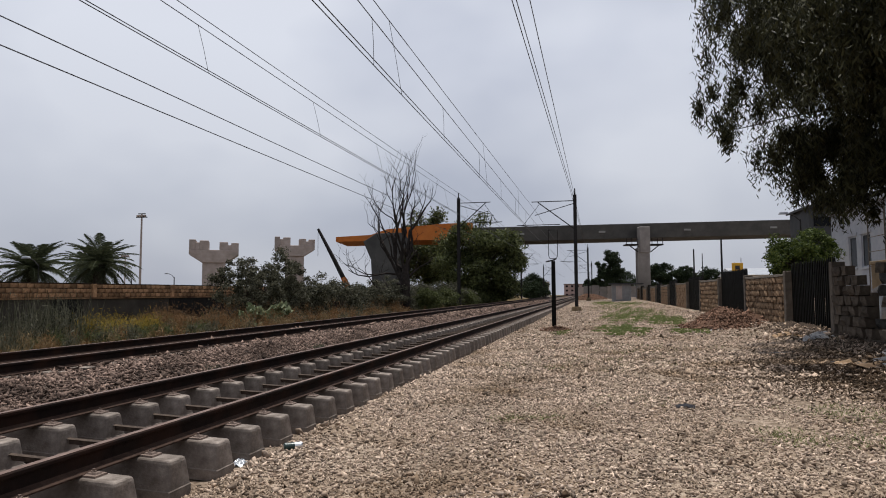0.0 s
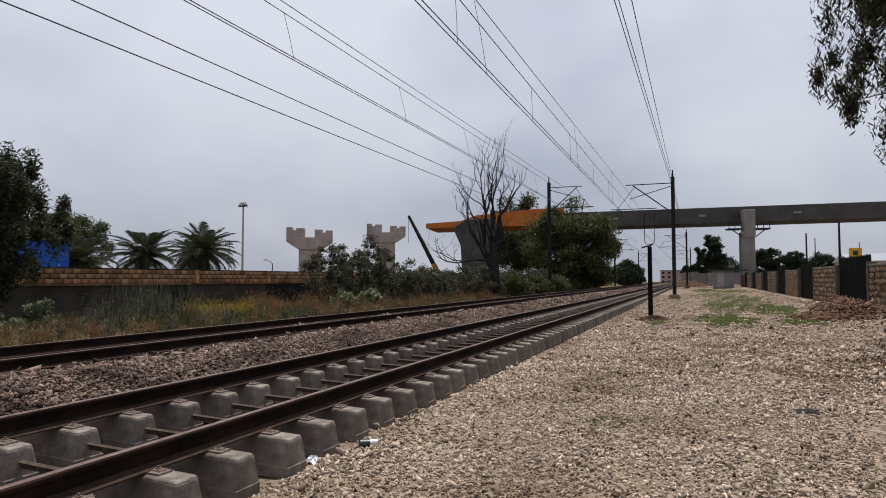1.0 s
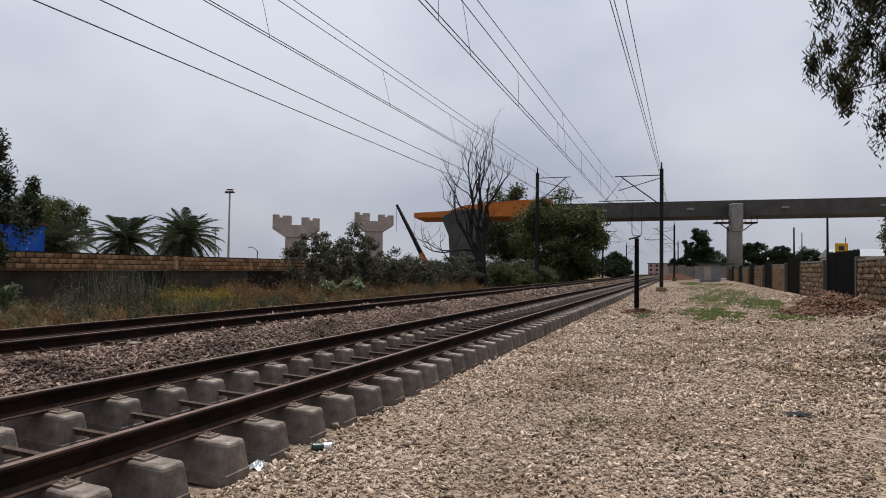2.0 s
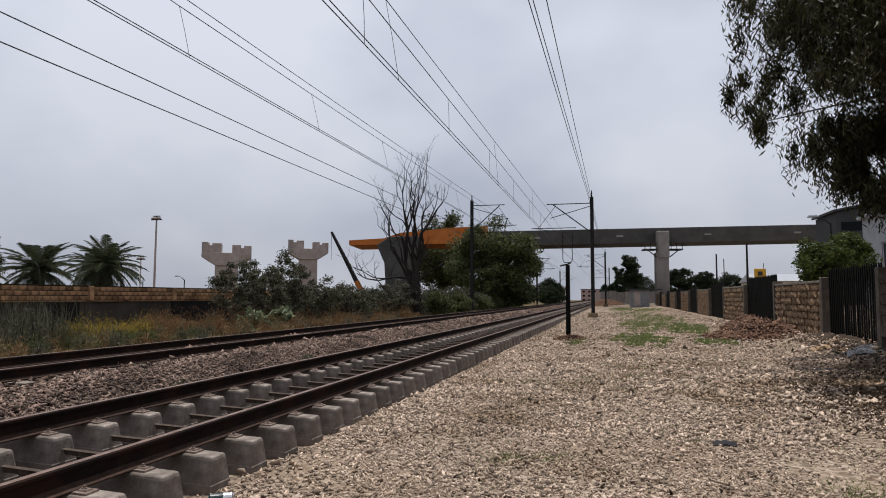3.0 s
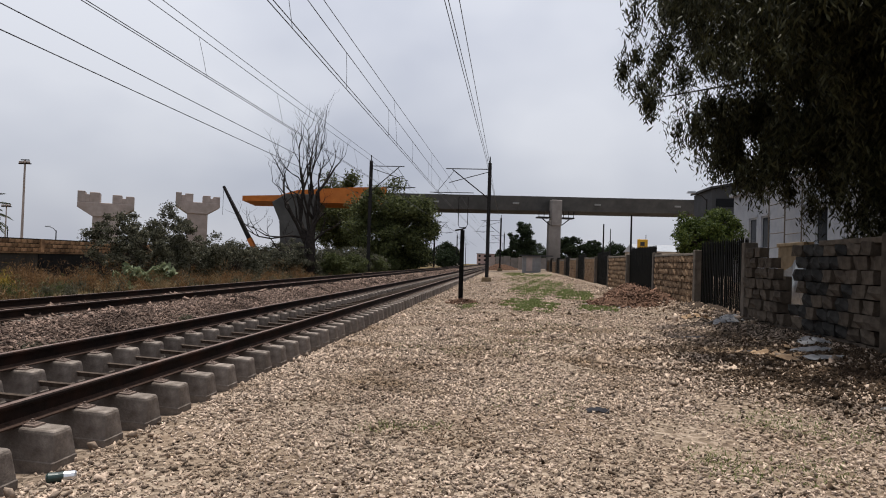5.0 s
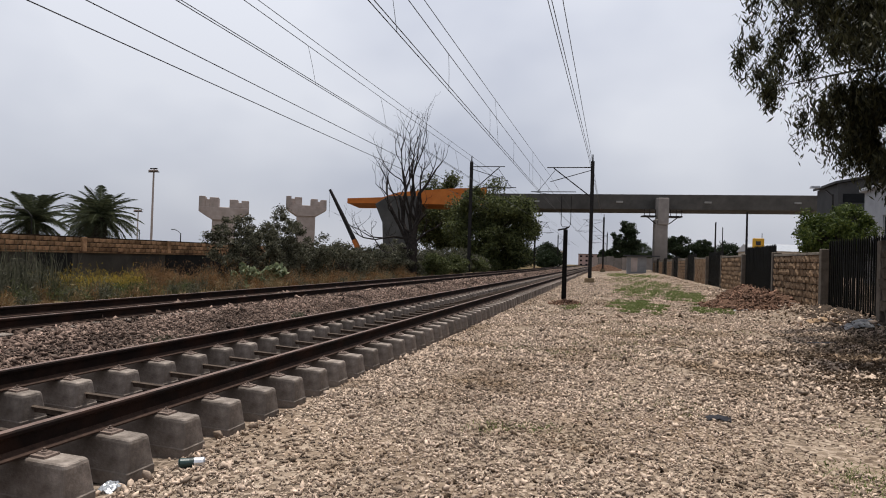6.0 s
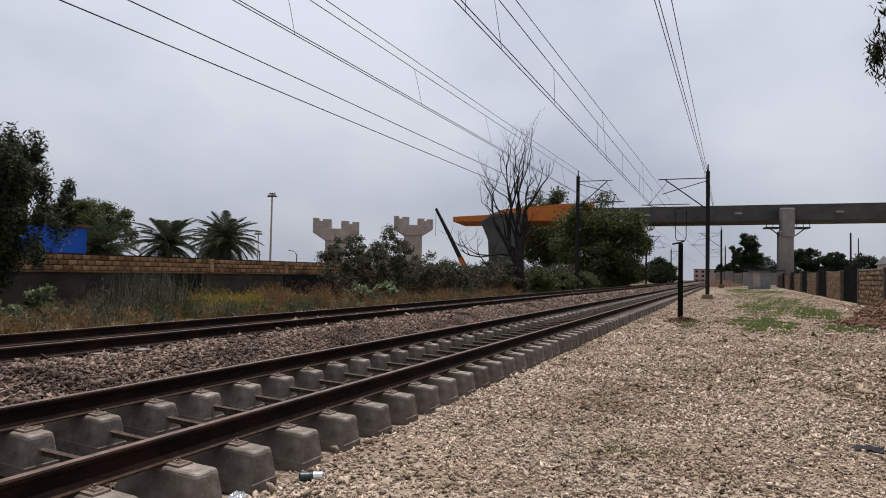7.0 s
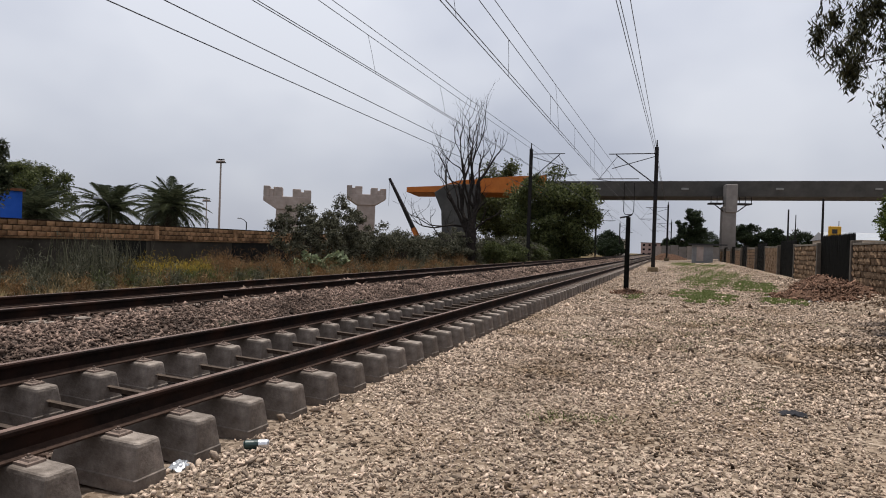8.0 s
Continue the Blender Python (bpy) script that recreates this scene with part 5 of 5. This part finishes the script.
rubble("rubble", 8.6, 27, 0.5, 6, 500, 0.045, M_STONE, "pale stones along the wall's foot", 0.05)

M_PAPER = mat("white_litter", (0.13, 0.13, 0.135), (0.36, 0.355, 0.35), 6, 0.6, 0.2)
M_CARD = mat("tan_cardboard", (0.17, 0.11, 0.065), (0.34, 0.235, 0.145), 3, 0.9, 0.2)
M_DARKCLOTH = mat("dark_plastic", (0.006, 0.006, 0.009), (0.03, 0.03, 0.036), 8, 0.7, 0.3)
M_GREENLABEL = mat("green_can_paint", (0.005, 0.014, 0.014), (0.012, 0.036, 0.032), 12, 0.35, 0.0)
M_TIN = mat("bright_tin", (0.55, 0.55, 0.56), (0.75, 0.75, 0.76), 12, 0.28, 0.05, metal=0.9)
M_FILM = mat("clear_bag", (0.40, 0.43, 0.48), (0.62, 0.65, 0.70), 14, 0.25, 0.3)
M_FILM.node_tree.nodes["Principled BSDF"].inputs["Transmission Weight"].default_value = 0.6


def crumple(name, label, x, y, sx, sy, h, material, seed, category="litter"):
    """A crumpled sheet lying on the ground."""
    rng = np.random.default_rng(seed)
    n = 11
    u = np.linspace(-1, 1, n)
    X, Y = np.meshgrid(u, u)
    Z = h * (0.4 + 0.6 * rng.uniform(0, 1, X.shape)) * np.clip(1.15 - 0.6 * (X * X + Y * Y), 0.05, 1)
    wob = rng.normal(0, 0.05, X.shape)
    px, py = x + (X + wob) * sx, y + (Y + wob.T) * sy
    top = np.stack([px, py, ground_z(px, py) + Z + 0.005], -1).reshape(-1, 3)
    bot = top - np.array([0, 0, 0.004])
    i = (np.arange(n - 1)[:, None] * n + np.arange(n - 1)[None]).reshape(-1, 1)
    f = i + [0, 1, n + 1, n]
    v = np.concatenate([top, bot])
    ob = new(name, raw(name, v, np.concatenate([f, f[:, ::-1] + n * n]), material))
    return tagged(ob, label, category)


def board(name, label, x, y, sx, sy, yaw, material, seed, category="litter", tilt=6.0):
    """A creased sheet of card or stiff paper with straight edges, lying bent on the ground."""
    r = random.Random(seed)
    g, n = Geo(), 5
    rows = [[(sx * (a / n - 0.5), sy * (b / 2 - 0.5), 0.035 + 0.05 * abs(math.sin(a * 1.3 + seed)) * r.uniform(0.5, 1.0) + r.uniform(-0.012, 0.012)) for b in range(3)] for a in range(n + 1)]
    top = [p for q in rows for p in q]
    m = len(top)
    f = [(a * 3 + b, a * 3 + b + 1, a * 3 + b + 4, a * 3 + b + 3) for a in range(n) for b in range(2)]
    rim = [(a * 3, a * 3 + 3) for a in range(n)] + [(n * 3, n * 3 + 1), (n * 3 + 1, n * 3 + 2)] + [(a * 3 + 5, a * 3 + 2) for a in range(n)] + [(2, 1), (1, 0)]
    g.add(top + [(p[0], p[1], p[2] - 0.007) for p in top], f + [tuple(i + m for i in reversed(q)) for q in f] + [(a, b, b + m, a + m) for a, b in rim])
    ob = part(name, g, material, m=pose(x, y, float(ground_z(x, y)) - 0.015, tilt, r.uniform(-5, 5), yaw))
    return tagged(ob, label, category)


can = thing("drink_can", "crushed silver and green drink can lying on gravel", "can", pose(0.66, 0.77, 0.045, 90, 0, 124))
part("can_body", Geo().tube([(0, 0, -0.09), (0, 0, -0.08), (0, 0, -0.02), (0, 0, 0.012)], [0.026, 0.035, 0.033, 0.035], 20, False), M_GREENLABEL, can, "dark green painted half")
part("can_end", Geo().tube([(0, 0, 0.012), (0, 0, 0.05), (0, 0, 0.076), (0, 0, 0.088)], [0.035, 0.0335, 0.035, 0.027], 20), M_TIN, can, "bright bare tin half")
part("can_base", Geo().tube([(0, 0, -0.095), (0, 0, -0.09)], [0.02, 0.026], 20), M_TIN, can)
crumple("plastic_bag", "clear crumpled plastic bag against a sleeper end", 0.33, 0.36, 0.06, 0.08, 0.06, M_FILM, 1)
crumple("plastic_scrap", "black crumpled plastic scrap on the gravel", 4.57, 3.28, 0.11, 0.06, 0.05, M_DARKCLOTH, 2)
crumple("paper_litter", "white crumpled paper at the fence's foot", 8.55, 11.9, 0.28, 0.22, 0.14, M_PAPER, 3)
crumple("paper_litter", "white crumpled paper at the heap's foot", 7.5, 18.2, 0.25, 0.15, 0.05, M_PAPER, 4)
board("cardboard", "flattened tan cardboard lying under the tree", 7.9, 6.75, 0.62, 0.42, 25, M_CARD, 5)
board("cardboard", "torn brown cardboard lying under the tree", 7.75, 7.35, 0.5, 0.36, -35, M_CARD, 15)
board("cardboard", "flattened tan cardboard piece on burnt ground", 8.3, 7.7, 0.5, 0.3, 70, M_CARD, 16)
board("paper_litter", "pale blue and white wrapper beside the cardboard", 8.35, 6.55, 0.75, 0.26, 12, M_PAPER, 6)
crumple("paper_litter", "white scrap near the wall", 7.6, 3.5, 0.2, 0.1, 0.08, M_PAPER, 7)
crumple("plastic_scrap", "dark flat scrap lying on the ground", 7.7, 7.7, 0.5, 0.12, 0.04, M_DARKCLOTH, 8)
crumple("plastic_scrap", "dark flat scrap lying on the ground", 7.2, 9.9, 0.35, 0.1, 0.03, M_DARKCLOTH, 9)
crumple("paper_litter", "white scrap by the grass", 6.6, 20.6, 0.1, 0.1, 0.05, M_PAPER, 10)
crumple("paper_litter", "pale crumpled paper under the broken wall", 8.8, 8.2, 0.25, 0.2, 0.12, M_PAPER, 11)
crumple("paper_litter", "pale crumpled paper under the broken wall", 8.4, 7.4, 0.3, 0.15, 0.08, M_PAPER, 12)
board("cardboard", "tan broken board below the fence", 8.5, 13.0, 0.5, 0.34, 50, M_CARD, 13)

# ---- masonry pieces ----
TAN_ME = [stone_mesh("block", 0.10, 0.372, 0.178, k, 0.008) for k in range(5)]
k = 0
for row in range(3):
    for i in range(76):
        y = 8.0 + i * 0.4 + (0.2 if row % 2 else 0.0)
        z = 2.02 + 0.107 + row * 0.2115
        part("block", TAN_ME[k % 5], M_BLOCK, lw, m=pose(0.07 + rs.uniform(-0.004, 0.006), y, z, 0, 0, 180))
        k += 1
joined = Geo()
for row in range(3):
    for i in range(150):
        y = -22.4 + i * 0.4 + (0.2 if row % 2 else 0.0)
        if y < 7.9 or y > 38.5:
            joined.box(0.03, y - 0.19, 2.03 + row * 0.2115, 0.115, y + 0.19, 2.225 + row * 0.2115)
tagged(part("far_blocks", joined, M_BLOCK, lw), kind="stuff")

ROUGH_ME = [stone_mesh("stone", 0.16, 0.36, 0.20, 30 + k, 0.022) for k in range(7)]
rubble("charred_rubble", 8.0, 8.6, 1.3, 3.6, 2200, 0.013, M_SOOT, "blackened ash and cinders before the broken wall", 0.0)
crumple("paper_sheet", "crumpled white paper at the fence's foot", 8.85, 12.35, 0.22, 0.30, 0.16, M_PAPER, 91)
crumple("paper_sheet", "pale crumpled paper among the stones", 8.3, 13.6, 0.22, 0.22, 0.12, M_CARD, 92)

# a pale plastic sheet hanging behind the broken wall
n = 14
su, sv = np.meshgrid(np.linspace(0, 1, n), np.linspace(0, 1, n))
fold = 0.07 * np.sin(su * 21) * (1 - 0.6 * sv) + 0.05 * np.sin(sv * 6 + su * 4)
front = np.stack([fold, su * 1.7, sv * (1.35 + 0.2 * np.sin(su * 5))], -1).reshape(-1, 3)
ii = (np.arange(n - 1)[:, None] * n + np.arange(n - 1)[None]).reshape(-1, 1)
ff = ii + [0, 1, n + 1, n]
sheet = new("plastic_sheet", raw("plastic_sheet", np.concatenate([front, front + np.array([0.006, 0, 0])]), np.concatenate([ff, ff[:, ::-1] + n * n]), M_FILM))
sheet.matrix_world = pose(10.7, 12.6, float(ground_z(10.7, 13.4)) - 0.02)
tagged(sheet, "pale creased plastic sheet standing behind the broken wall", "sheet")

for y0, y1, h in PANELS:
    cols, rows = 15, 8
    sw, sh = (y1 - y0) / cols, (h - 0.08) / rows
    if y0 > 40:
        break
    for r in range(rows):
        for c in range(cols):
            m = pose(-0.07 + rs.uniform(-0.02, 0.02), y0 + (c + 0.5) * sw, (r + 0.5) * sh, rs.uniform(-2, 2), 0, 0)
            part("stone", rs.choice(ROUGH_ME), M_SANDST, rw, m=m @ Matrix.Diagonal((1, sw / 0.375, sh / 0.215, 1)))
more = Geo()
for y0, y1, h in PANELS[2:]:
    for r in range(7):
        for c in range(14):
            sw, sh = (y1 - y0) / 14, (h - 0.08) / 7
            d = rs.uniform(0.0, 0.05)
            more.box(-0.12 - d, y0 + c * sw + 0.02, r * sh + 0.015, -0.05, y0 + (c + 1) * sw - 0.02, (r + 1) * sh - 0.015)
tagged(part("far_stones", more, M_SANDST, rw), kind="stuff")

GREY_ME = [stone_mesh("grey_block", 0.24, 0.40, 0.21, 60 + k, 0.03) for k in range(7)]
SOOT_ME = [stone_mesh("sooty_block", 0.24, 0.40, 0.21, 80 + k, 0.035) for k in range(3)]
for r in range(8):
    for c in range(14):
        y, z = 7.2 + c * 0.41 + (0.2 if r % 2 else 0), 0.08 + r * 0.233
        if 9.85 + 0.12 * (r % 3) < y < 10.45 + 0.16 * ((r * 7) % 3) and r > 0:
            continue
        if y > 12.65 or (y > 10.4 and z > 1.80 - 0.35 * max(0, (12.0 - y))) or (y > 9.0 and y < 10.0 and r > 7):
            continue
        black = 8.1 < y + 0.3 * math.sin(r * 2.1) < 9.9 and rs.random() < 0.8
        part("block", rs.choice(GREY_ME), M_GREYBLOCK, rw, m=pose(-0.08 + rs.uniform(-0.05, 0.03), y, z, rs.uniform(-3, 3), rs.uniform(-2, 2), rs.uniform(-4, 4)) @ Matrix.Diagonal((1, 1, 1.06, 1))) if not black else \
            part("sooty_block", SOOT_ME[(r + c) % 3], M_SOOT, rw, m=pose(-0.06 + rs.uniform(-0.05, 0.04), y, z, rs.uniform(-4, 4), 0, rs.uniform(-4, 4)) @ Matrix.Diagonal((1, 1, 1.06, 1)))
